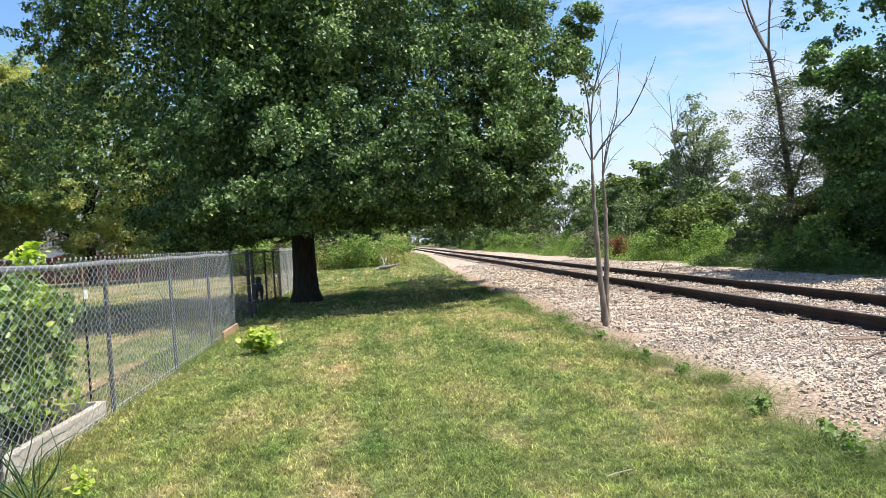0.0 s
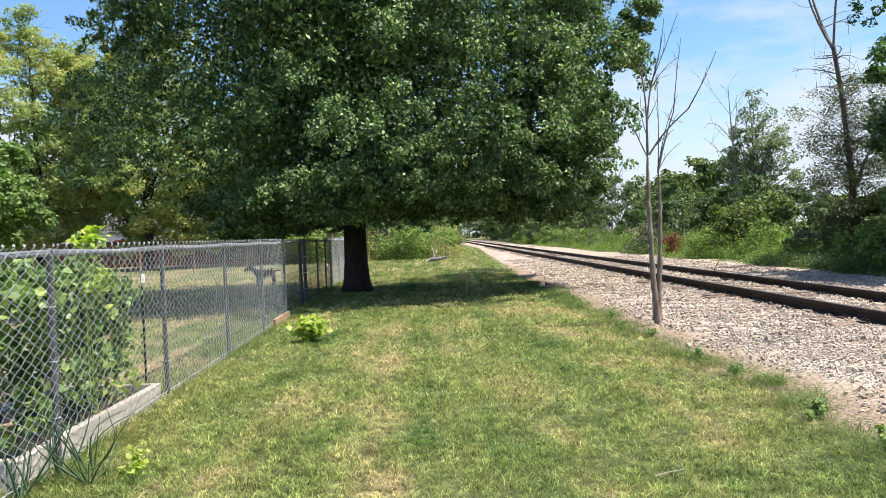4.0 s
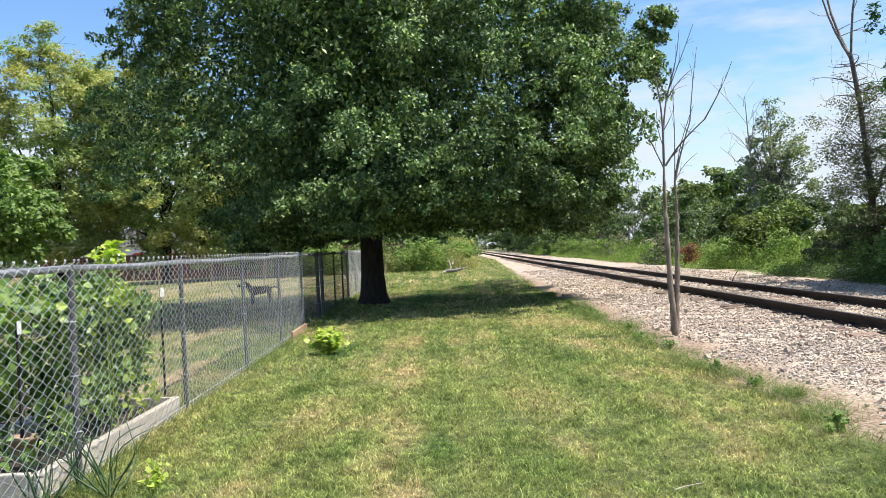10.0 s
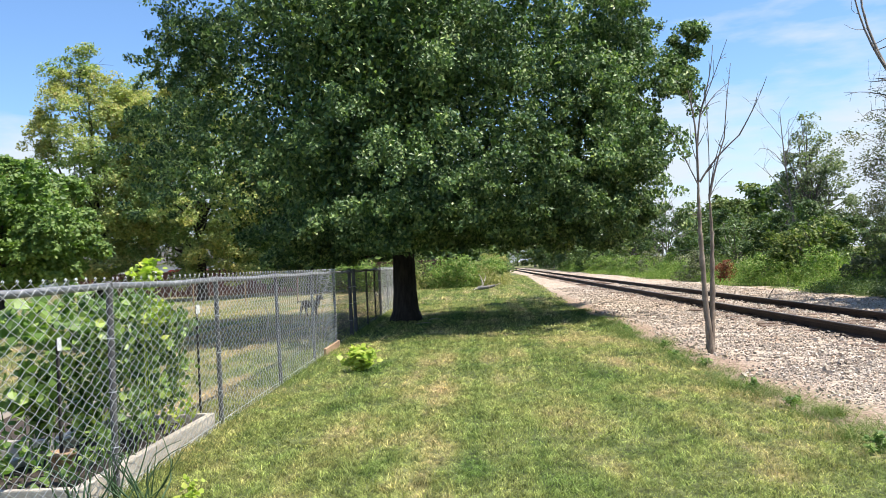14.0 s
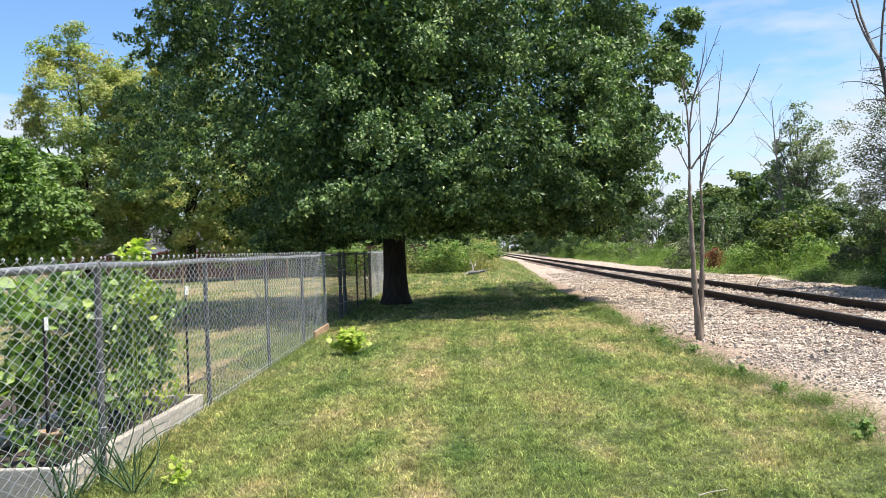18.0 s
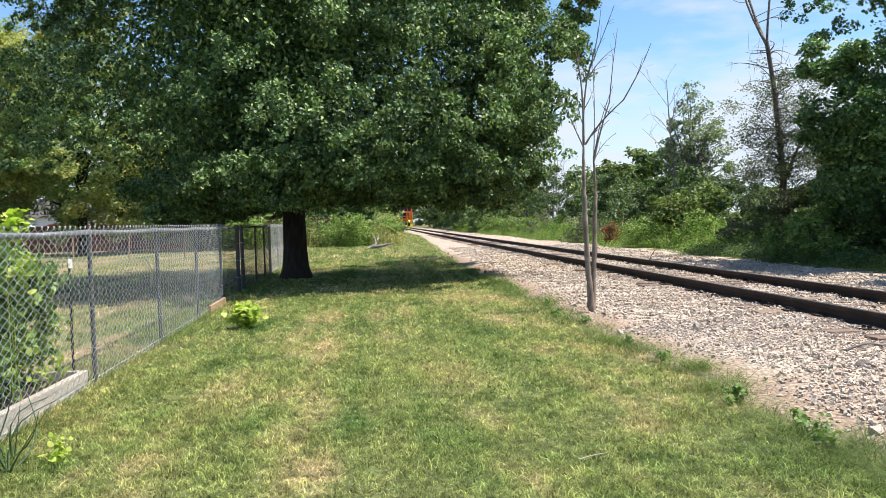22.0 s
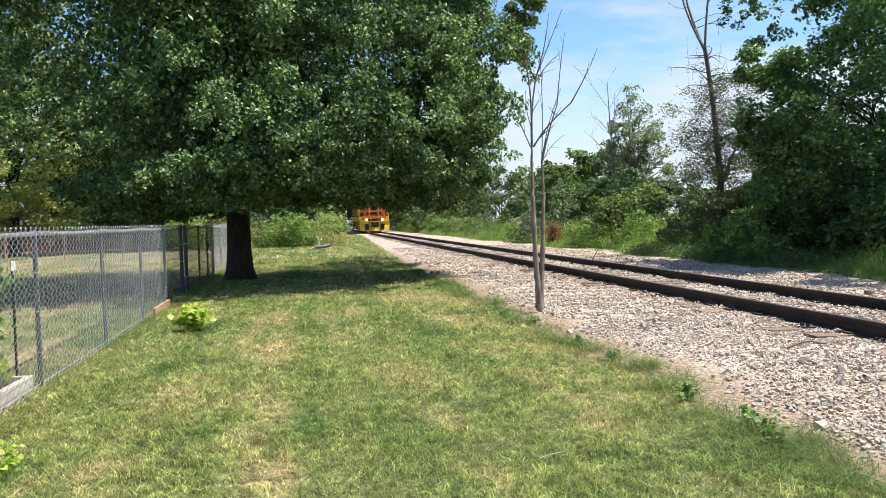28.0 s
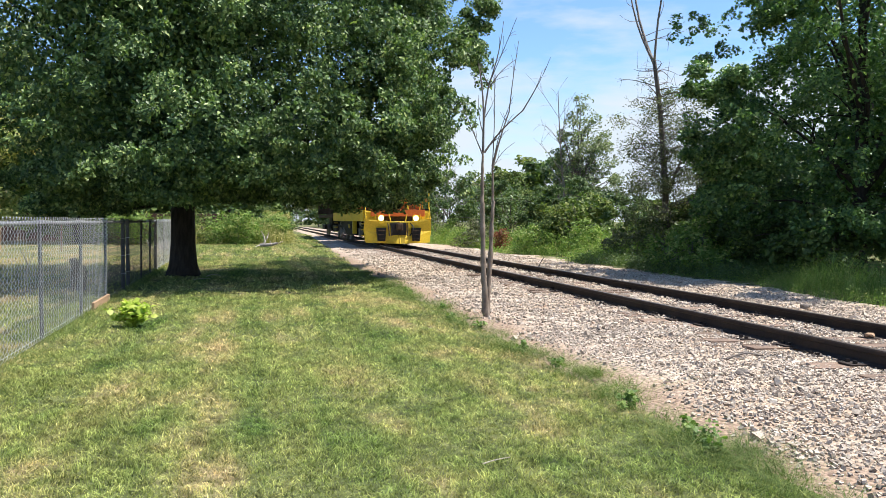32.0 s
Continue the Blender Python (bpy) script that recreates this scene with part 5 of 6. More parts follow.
def onions():
    rng = np.random.default_rng(88)
    for k in range(5):
        x, y = fence_x(4.6) + 0.12 + rng.normal(0, 0.08), 4.35 + 0.13 * k
        root = thing("onion_plant", x, y, 0, "clump of long blue-green onion stalks at the fence foot", "plant", "onion plants")
        for _ in range(7):
            tip = np.array([rng.normal(0, 0.14), rng.normal(0, 0.16), rng.uniform(0.22, 0.45)])
            p, r = limb(rng, rng.normal(size=3) * [0.02, 0.02, 0], tip, 0.007, 0.0015, 0.14, 6)
            part("stalk", tube_mesh("stalk", [(p, r)], M_ONION, 5), M_ONION, root)


vine_bed()
raised_bed(fence_x(6) - 0.1, 5.6, 0.72, -1.05, 1.38, "raised vegetable bed of weathered grey boards filled with soil")
raised_bed(-3.15, 7.0, 1.1, -1.0, 0.9, "second raised bed of weathered boards behind the first")
plant_pot(-2.62, 5.25)
onions()
plank = tagged(new("plank"), "short raw brown boards edging the fence foot", "board")
plank.location = (fence_x(13.4) + 0.05, 13.35, 0)
plank.rotation_euler = (0, 0, 0.026)
for a, b in ((-0.75, 0.3), (0.31, 0.72)):
    part("board", boxed((-0.02, a, -0.02), (0.02, b, 0.115), 0.006), M_PLANK, plank)


# ---- small things ----
def stick(rng, a, b, r, label, mat=None):
    ob = tagged(new("stick", tube_mesh("stick", [limb(rng, a, b, r, r * 0.5, 0.05, 6)], mat or M_BARK_GREY, 6)), label, "stick", "sticks lying about")
    return ob


rng = np.random.default_rng(92)
stick(rng, (7.15, 21.7, 0.0), (7.3, 21.7, 0.30), 0.018, "dark stick standing in the gravel beside the rail", M_BARK)
for x, y, a, n in ((3.1, 22.6, 0.3, 0.5), (3.7, 9.1, 1.2, 0.35), (4.0, 6.9, 0.2, 0.4), (3.3, 12.4, 2.0, 0.3), (8.2, 11.3, 0.9, 0.6), (8.5, 9.9, 1.3, 0.7)):
    stick(rng, (x, y, 0.045), (x + n * math.cos(a), y + n * math.sin(a), 0.055), 0.012, "dry brown twig lying on the gravel")
for x, y, a, n, r in ((-1.4, 18.6, 0.4, 0.35, 0.008), (-0.9, 15.9, 0.9, 0.3, 0.006), (-1.2, 19.6, 0.2, 0.3, 0.010), (1.07, 4.22, 0.35, 0.17, 0.004)):
    stick(rng, (x, y, 0.02), (x + n * math.cos(a), y + n * math.sin(a), 0.03), r, "pale bare twig lying on the lawn", M_DEADWOOD)


def forked_stick(x, y):
    rng = np.random.default_rng(95)
    root = thing("forked_stick", x, y, 0, "pale forked stick standing in the shaded yard grass", "stick")
    part("stem", tube_mesh("stem", [limb(rng, (0, 0, -0.05), (0.06, 0, 0.34), 0.018, 0.013, 0.05, 6)], M_DEADWOOD, 6), M_DEADWOOD, root)
    for a in ((-0.14, 0.05, 0.66), (0.17, -0.03, 0.58)):
        part("branch", tube_mesh("branch", [limb(rng, (0.055, 0, 0.32), a, 0.012, 0.006, 0.06, 5)], M_DEADWOOD, 6), M_DEADWOOD, root)


forked_stick(-4.75, 19.05)


def rock(x, y, size, mat, label):
    bm = bmesh.new()
    bmesh.ops.create_icosphere(bm, subdivisions=2, radius=size)
    for vert in bm.verts:
        k = 1 + 0.45 * noise.noise(vert.co * (1.3 / size) + Vector((x, y, 0)))
        vert.co = Vector((vert.co.x * k * 1.3, vert.co.y * k, vert.co.z * k * 0.7))
    me = bpy.data.meshes.new("rock")
    bm.to_mesh(me)
    bm.free()
    me.materials.append(mat)
    ob = tagged(new("rock", me), label, "rock", "larger rocks by the track")
    ob.location = (x, y, 0.02 + size * 0.3)


rock(7.7, 11.1, 0.06, M_BARK_GREY, "dark rounded rock beside the track")
rock(6.45, 8.15, 0.045, M_PLANK, "rusty orange rock lying between the rails")
rock(3.8, 6.3, 0.05, M_BARK_GREY, "dark rounded rock beside the track")


def marker(x, y, top, w):
    root = thing("plant_marker", x, y, 0, "white plastic plant marker on a dark stake", "plant marker", "plant markers")
    part("stake", boxed((-0.008, -0.012, -0.05), (0.008, 0.012, top), 0.003), M_BARK, root)
    part("label", boxed((0.009, -w / 2, top - 0.07), (0.013, w / 2, top + 0.01), 0.001), M_MARKER, root)


M_MARKER = surface("white_plastic", (0.70, 0.70, 0.66), (0.80, 0.80, 0.77), 4, 0.5, 0, 40, 0.1)
marker(-2.55, 7.68, 1.0, 0.10)
marker(-2.60, 5.2, 0.92, 0.05)


def wire_fence():
    root = thing("wire_fence", -14, 37.3, 0, "low wire fence on thin wooden posts across the yard", "fence")
    for k in range(10):
        x = -10 + 2.3 * k
        part("post", tube_mesh("post", [(np.array([(x, 0, -0.1), (x + 0.02, 0, 1.22)]), [0.035, 0.03])], M_PLANK, 8), M_PLANK, root)
    for z in (0.35, 0.75, 1.15):
        part("wire", tube_mesh("wire", [(np.array([(-10.0, 0, z), (10.7, 0, z)]), [0.004, 0.004])], M_GALV, 4), M_GALV, root)


wire_fence()


# ---- log at the lawn's end ----
def log():
    rng = np.random.default_rng(44)
    root = thing("fallen_log", 0.3, 40.4, 0, "bleached fallen log with broken branch stubs", "log")
    body = (np.array([(-0.34, 0.05, 0.07), (-0.30, 0.05, 0.10), (-0.1, 0.0, 0.11), (0.2, -0.05, 0.15), (0.46, -0.1, 0.21)]), [0.08, 0.105, 0.09, 0.075, 0.05])
    part("trunk", tube_mesh("trunk", [body], M_SILVERWOOD, 10), M_SILVERWOOD, root)
    for a, b, r in (((-0.2, 0, 0.12), (0.05, 0, 0.70), 0.06), ((-0.12, 0, 0.3), (-0.28, 0, 0.75), 0.045), ((0.2, -0.1, 0.12), (0.1, -0.2, 0.32), 0.025), ((-0.36, 0, 0.10), (-0.55, -0.2, 0.04), 0.04), ((0.4, 0, 0.14), (0.72, 0.1, 0.28), 0.02)):
        part("branch", tube_mesh("branch", [limb(rng, a, b, r, 0.012, 0.06, 5)], M_DEADWOOD, 7), M_DEADWOOD, root)
    stump = thing("tree_stump", -4.0, 39.0, 0, "low pale splintered tree stump on the lawn", "stump")
    for _ in range(7):
        a = rng.normal(size=3) * [0.3, 0.15, 0]
        part("splinter", tube_mesh("splinter", [limb(rng, a, a * 1.3 + [0, 0, rng.uniform(0.2, 0.5)], 0.09, 0.02, 0.05, 4)], M_DEADWOOD, 6), M_DEADWOOD, stump)


log()


# ---- back fence, vehicles and houses behind the yard ----
M_BOARDS = surface("red_brown_fence_boards", (0.085, 0.045, 0.038), (0.16, 0.085, 0.07), 2, 0.9, 0, 20, 0.5, (4, 4, 0.6), by_object=0.2)
M_WHITE = surface("white_paint", (0.66, 0.66, 0.65), (0.80, 0.80, 0.79), 1.5, 0.55, 0, 30, 0.1)
M_BRICK = surface("orange_brick_wall", (0.33, 0.13, 0.075), (0.46, 0.20, 0.12), 3, 0.9, 0, 20, 0.4, (1, 1, 4))
M_REDCAR = surface("red_car_paint", (0.36, 0.035, 0.025), (0.45, 0.05, 0.035), 1.5, 0.3, 0, 30, 0.05)
M_ROOF = surface("dark_shingles", (0.06, 0.055, 0.052), (0.12, 0.11, 0.105), 4, 0.9, 0, 20, 0.5, (1, 1, 3))
M_GLASS = surface("dark_window_glass", (0.03, 0.035, 0.04), (0.05, 0.06, 0.07), 1, 0.08, 0, 10, 0.0)
M_TYRE = surface("black_rubber", (0.015, 0.015, 0.015), (0.03, 0.03, 0.03), 10, 0.8, 0, 40, 0.3)


def back_fence():
    root = thing("wooden_fence", -13.5, 55, 0, "red-brown wooden board fence behind the yard", "fence")
    board = bpy.data.meshes.new("board")
    bm = boxed((-0.45, -0.02, 0), (0.45, 0.02, 1.65), 0.008)
    bm.to_mesh(board)
    bm.free()
    board.materials.append(M_BOARDS)
    for k in range(26):
        b = part("board", board, M_BOARDS, root)
        b.location = (-12 + 0.92 * k, 0.03 * (k % 2), 0)


def house(x, y, w, d, h, wall, label):
    root = thing("house", x, y, 0, label, "house")
    part("wall", boxed((-w / 2, -d / 2, 0), (w / 2, d / 2, h)), wall, root)
    bm = bmesh.new()
    vs = [bm.verts.new(p) for p in ((-w / 2 - 0.4, -d / 2 - 0.4, h), (w / 2 + 0.4, -d / 2 - 0.4, h), (w / 2 + 0.4, d / 2 + 0.4, h), (-w / 2 - 0.4, d / 2 + 0.4, h), (-w / 2 - 0.4, 0, h + 2), (w / 2 + 0.4, 0, h + 2))]
    for q in ((0, 1, 5, 4), (2, 3, 4, 5), (0, 4, 3), (1, 2, 5), (3, 2, 1, 0)):
        bm.faces.new([vs[i] for i in q])
    part("roof", bm, M_ROOF, root)
    for k in range(4):
        cx = -w / 2 + w * (k + 0.5) / 4
        win = part("window", boxed((cx - 0.55, -d / 2 - 0.05, 0.9), (cx + 0.55, -d / 2 + 0.02, 2.1), 0.01), M_WHITE, root)
        part("pane", boxed((cx - 0.47, -d / 2 - 0.06, 0.98), (cx + 0.47, -d / 2 - 0.045, 2.02)), M_GLASS, win)


def van(x, y, turn, paint, label):
    root = thing("van", x, y, 0, label, "van", "parked vans")
    root.rotation_euler = (0, 0, turn)
    bm = bmesh.new()
    prof = [(-2.4, 0.35), (2.35, 0.35), (2.45, 0.9), (1.75, 1.15), (1.0, 1.95), (-2.3, 2.0), (-2.45, 1.2)]
    a = [bm.verts.new((p, -0.9, z)) for p, z in prof]
    b = [bm.verts.new((p, 0.9, z)) for p, z in prof]
    bm.faces.new(a)
    bm.faces.new(list(reversed(b)))
    for k in range(len(prof)):
        m = (k + 1) % len(prof)
        bm.faces.new((a[m], a[k], b[k], b[m]))
    bmesh.ops.bevel(bm, geom=list(bm.edges), offset=0.08, segments=2, affect="EDGES")
    part("body", bm, paint, root)
    for s in (-1, 1):
        for p0, p1 in ((-2.1, -1.0), (-0.85, 0.15), (0.3, 0.95)):
            part("window", boxed((p0, s * 0.905 - 0.01, 1.25), (p1, s * 0.905 + 0.01, 1.8), 0.008), M_GLASS, root)
        for p in (-1.5, 1.5):
            bm = bmesh.new()
            bmesh.ops.create_cone(bm, cap_ends=True, segments=20, radius1=0.34, radius2=0.34, depth=0.22, matrix=Matrix.Translation((p, s * 0.82, 0.34)) @ Matrix.Rotation(radians(90), 4, "X"))
            part("wheel", bm, M_TYRE, root)


back_fence()
house(-52, 98, 12, 8, 2.9, M_BRICK, "orange brick bungalow behind the trees")
house(-36, 100, 12, 8, 2.9, M_WHITE, "white-sided bungalow behind the trees")
van(-31.5, 80, 0.1, M_WHITE, "white parked van behind the yard")
van(-39.5, 80, 0.0, M_WHITE, "white parked van behind the yard")
van(-27.2, 82, 0.05, M_REDCAR, "red parked van behind the yard")

# ---- locomotive ----
M_YELLOW = surface("yellow_locomotive_paint", (0.64, 0.42, 0.022), (0.80, 0.56, 0.035), 2, 0.5, 0, 30, 0.1)
M_ORANGE = surface("orange_red_locomotive_paint", (0.55, 0.12, 0.02), (0.68, 0.17, 0.03), 2, 0.5, 0, 30, 0.1)
M_BLACK = surface("sooty_black_steel", (0.012, 0.012, 0.013), (0.035, 0.033, 0.03), 3, 0.7, 0.3, 30, 0.3)
M_GREYSTEEL = surface("dusty_grey_steel", (0.20, 0.19, 0.18), (0.36, 0.35, 0.33), 3, 0.6, 0.4, 30, 0.2)

M_RUST = surface("grimy_rusty_steel", (0.035, 0.022, 0.014), (0.12, 0.075, 0.04), 5, 0.8, 0.2, 40, 0.4)


def glow(name, colour, power):
    m = bpy.data.materials.new(name)
    m.use_nodes = True
    b = m.node_tree.nodes["Principled BSDF"]
    b.inputs["Base Color"].default_value = (0.3, 0.2, 0.1, 1)
    b.inputs["Emission Color"].default_value = (*colour, 1)
    b.inputs["Emission Strength"].default_value = power
    return m


M_LAMP = glow("lit_headlight", (1.0, 0.74, 0.34), 4.0)


def rod(a, b, r, mat, parent, name="handrail", label="", sides=6):
    return part(name, tube_mesh(name, [(np.array([a, b], float), [r, r])], mat, sides), mat, parent, label)


def hull(rows):
    """A solid through closed outlines of equal count, each a list of points."""
    bm = bmesh.new()
    rings = [[bm.verts.new(p) for p in row] for row in rows]
    for a, b in zip(rings, rings[1:]):
        for k in range(len(a)):
            m = (k + 1) % len(a)
            bm.faces.new((a[k], a[m], b[m], b[k]))
    bm.faces.new(list(reversed(rings[0])))
    bm.faces.new(rings[-1])
    bmesh.ops.recalc_face_normals(bm, faces=bm.faces)
    return bm


AXLES = []


def locomotive():
    """Its front is at y = 0 and it faces -y; z = 0 is the rail head."""
    root = thing("locomotive", TRACK_MID, 160, 0.155, "yellow and orange diesel locomotive with lit headlights", "locomotive")
    L = 17.0
    frame_ = part("underframe", boxed((-1.45, 0.60, 1.36), (1.45, L - 0.55, 1.58), 0.03), M_YELLOW, root, "yellow side sill")
    part("deck", boxed((-1.5, 0.42, 1.584), (1.5, L - 0.35, 1.64), 0.01), M_BLACK, root)
    # snow plough: two raked wings meeting in front
    for s in (-1, 1):
        bm = hull([[(s * 0.02, -0.22, 0.10), (s * 1.42, 0.22, 0.14), (s * 1.42, 0.34, 0.14), (s * 0.02, -0.08, 0.10)],
                   [(s * 0.02, -0.02, 0.62), (s * 1.50, 0.26, 0.66), (s * 1.50, 0.40, 0.66), (s * 0.02, 0.12, 0.62)],
                   [(s * 0.02, -0.05, 1.02), (s * 1.46, 0.16, 1.22), (s * 1.46, 0.32, 1.22), (s * 0.02, 0.10, 1.02)]])
        part("plough_wing", bm, M_YELLOW, root, "yellow curved plough blade")
        part("step_opening", hull([[(s * 0.60, y, 0.22), (s * 0.92, y, 0.22), (s * 0.98, y, 0.80), (s * 0.56, y, 0.80)] for y in (-0.10, 0.2)]), M_BLACK, root, "dark recess in the plough")
        for z in (0.3, 0.48, 0.66):
            part("step", boxed((s * 0.76 - 0.15, -0.16, z), (s * 0.76 + 0.15, -0.05, z + 0.025), 0.005), M_RUST, root)
        light = part("headlight", boxed((s * 0.77 - 0.13, 0.02, 1.10), (s * 0.77 + 0.13, 0.26, 1.36), 0.03), M_YELLOW, root)
        bm = bmesh.new()
        bmesh.ops.create_cone(bm, cap_ends=True, segments=18, radius1=0.115, radius2=0.105, depth=0.05, matrix=Matrix.Translation((s * 0.77, 0.0, 1.22)) @ Matrix.Rotation(radians(90), 4, "X"))
        part("lens", bm, M_LAMP, light, "lit warm headlight lens")
        part("corner_box", boxed((s * 1.21 - 0.21, 0.30, 1.10), (s * 1.21 + 0.21, 0.58, 1.52), 0.04), M_YELLOW, root)
        rod((s * 0.98, 0.16, 1.1), (s * 0.98, 0.30, 1.95), 0.02, M_YELLOW, root, "grab_iron")
        rod((s * 0.30, 0.12, 1.0), (s * 0.50, 0.30, 1.75), 0.022, M_YELLOW, root, "grab_iron")
        rod((s * 1.42, 0.42, 1.62), (s * 1.42, 0.42, 2.70), 0.025, M_YELLOW, root, "handrail_post")
        rod((s * 0.45, 0.40, 1.62), (s * 0.45, 0.40, 2.70), 0.025, M_YELLOW, root, "handrail_post")
        rod((s * 1.42, 0.42, 2.70), (s * 0.45, 0.40, 2.70), 0.022, M_ORANGE, root)
        rod((s * 1.42, 0.42, 2.2), (s * 0.45, 0.40, 2.2), 0.018, M_ORANGE, root)
        for y in np.arange(2.0, L - 0.5, 1.45):
            rod((s * 1.44, y, 1.62), (s * 1.44, y, 2.68), 0.022, M_YELLOW, root, "handrail_post")
        rod((s * 1.44, 2.0, 2.68), (s * 1.44, L - 0.8, 2.68), 0.022, M_YELLOW, root)
        part("valance", boxed((s * 1.46 - 0.03, 0.6, 1.08), (s * 1.46 + 0.03, L - 0.6, 1.58), 0.01), M_YELLOW, root, "yellow side valance")
        for y in (1.0, L - 1.3):
            for k in range(4):
                part("step", boxed((s * 1.36 - 0.12, y, 0.42 + 0.26 * k), (s * 1.36 + 0.12, y + 0.55, 0.46 + 0.26 * k), 0.005), M_YELLOW, root)
        rod((s * 1.46, 6.9, 0.75), (s * 1.46, 7.1, 0.9), 0.05, M_YELLOW, root, "sand_pipe")
        part("sandbox", boxed((s * 1.34 - 0.10, 5.35, 0.45), (s * 1.34 + 0.10, 5.6, 1.36), 0.03), M_YELLOW, root)
        part("air_reservoir", tube_mesh("air_reservoir", [(np.array([(s * 1.15, 5.7, 0.85), (s * 1.15, 8.2, 0.85)]), [0.17, 0.17])], M_GREYSTEEL, 12), M_GREYSTEEL, root)
    part("coupler_pocket", boxed((-0.34, -0.10, 0.48), (0.34, 0.12, 1.02), 0.03), M_BLACK, root, "dark coupler recess")
    part("pilot_sheet", boxed((-0.99, 0.36, 0.95), (0.99, 0.58, 1.50), 0.03), M_RUST, root, "grimy front sill plate")
    part("front_band", boxed((-1.20, 0.20, 1.30), (1.20, 0.29, 1.60), 0.02), M_ORANGE, root, "orange-red band across the front")
    part("rail_board", boxed((-1.36, 0.385, 1.96), (1.36, 0.415, 2.12), 0.008), M_ORANGE, root, "orange board on the front railing")
    part("front_tread", boxed((-0.6, 0.28, 1.40), (0.6, 0.44, 1.46), 0.01), M_YELLOW, root)
    for s in (-1, 1):
        rod((s * 1.43, 0.12, 1.18), (s * 1.43, 0.34, 1.72), 0.02, M_YELLOW, root, "grab_iron")
        for y in (3.4, 13.6):
            part("brake_cylinder", tube_mesh("brake_cylinder", [(np.array([(s * 1.18, y - 0.35, 0.95), (s * 1.18, y + 0.35, 0.95)]), [0.13, 0.13])], M_GREYSTEEL, 12), M_GREYSTEEL, root)
        part("battery_box", boxed((s * 1.25 - 0.18, 5.65, 1.0), (s * 1.25 + 0.18, 7.4, 1.25), 0.02), M_BLACK, root)
    coupler = part("coupler", boxed((-0.13, -0.45, 0.72), (0.13, 0.2, 0.98), 0.04), M_BLACK, root)
    part("knuckle", boxed((-0.17, -0.62, 0.70), (0.10, -0.42, 1.0), 0.05), M_RUST, coupler)
    for k, x in enumerate((-0.5, -0.38, 0.38, 0.5)):
        p, r = limb(np.random.default_rng(k), (x, -0.1, 1.0), (x * 0.9, -0.28, 0.45), 0.028, 0.024, 0.1, 6)
        part("air_hose", tube_mesh("air_hose", [(p, r)], M_BLACK, 6), M_BLACK, root)
    part("uncoupling_lever", tube_mesh("uncoupling_lever", [(np.array([(-1.3, -0.12, 1.1), (0, -0.16, 1.06), (1.3, -0.12, 1.1)]), [0.016] * 3)], M_YELLOW, 6), M_YELLOW, root)
    # short hood, cab and long hood
    part("nose", boxed((-0.85, 0.75, 1.62), (0.85, 2.5, 2.85), 0.10), M_ORANGE, root, "orange low nose")
    for x in (-0.62, 0.62):
        part("nose_stripe", boxed((x - 0.10, 0.738, 1.8), (x + 0.10, 0.752, 2.72)), M_BLACK, root)
    part("nose_door", boxed((-0.3, 0.728, 1.75), (0.3, 0.752, 2.68), 0.02), M_BLACK, root)
    cab = part("cab", boxed((-1.48, 2.5, 1.62), (1.48, 4.9, 4.05), 0.09), M_ORANGE, root, "orange crew cab")
    part("cab_roof", boxed((-1.52, 2.3, 4.05), (1.52, 5.05, 4.22), 0.05), M_BLACK, cab)
    for x in (-0.95, -0.32, 0.32, 0.95):
        part("windscreen", boxed((x - 0.27, 2.485, 3.0), (x + 0.27, 2.505, 3.7), 0.008), M_GLASS, cab)
    for s in (-1, 1):
        part("side_window", boxed((s * 1.485 - 0.01, 2.95, 2.9), (s * 1.485 + 0.01, 4.5, 3.65), 0.008), M_GLASS, cab)
    lamp = part("roof_light", boxed((-0.32, 2.42, 3.75), (0.32, 2.5, 4.0), 0.03), M_BLACK, cab)
    horn = part("horn", tube_mesh("horn", [(np.array([(0.3, 2.9, 4.32), (0.3, 3.4, 4.32)]), [0.1, 0.03])], M_GREYSTEEL, 10), M_GREYSTEEL, cab)
    part("long_hood", boxed((-0.95, 4.9, 1.62), (0.95, L - 1.0, 3.9), 0.10), M_ORANGE, root, "orange engine hood")
    for s in (-1, 1):
        for y in np.arange(5.3, L - 1.5, 0.85):
            part("hood_door", boxed((s * 0.955 - 0.012, y, 1.85), (s * 0.955 + 0.012, y + 0.78, 3.25), 0.008), M_YELLOW, root)
        part("grille", boxed((s * 0.96 - 0.015, L - 4.5, 3.32), (s * 0.96 + 0.015, L - 1.4, 3.75), 0.01), M_BLACK, root)
    for y in (11.0, 13.0, 14.6):
        bm = bmesh.new()
        bmesh.ops.create_cone(bm, cap_ends=True, segments=20, radius1=0.6, radius2=0.55, depth=0.2, matrix=Matrix.Translation((0, y, 3.98)))
        part("roof_fan", bm, M_BLACK, root)
    part("exhaust_stack", boxed((-0.25, 7.6, 3.88), (0.25, 8.2, 4.25), 0.03), M_BLACK, root)
    part("fuel_tank", hull([[(-1.2, y, 0.35), (1.2, y, 0.35), (1.4, y, 0.75), (1.4, y, 1.25), (-1.4, y, 1.25), (-1.4, y, 0.75)] for y in (6.4, 10.6)]), M_BLACK, root)
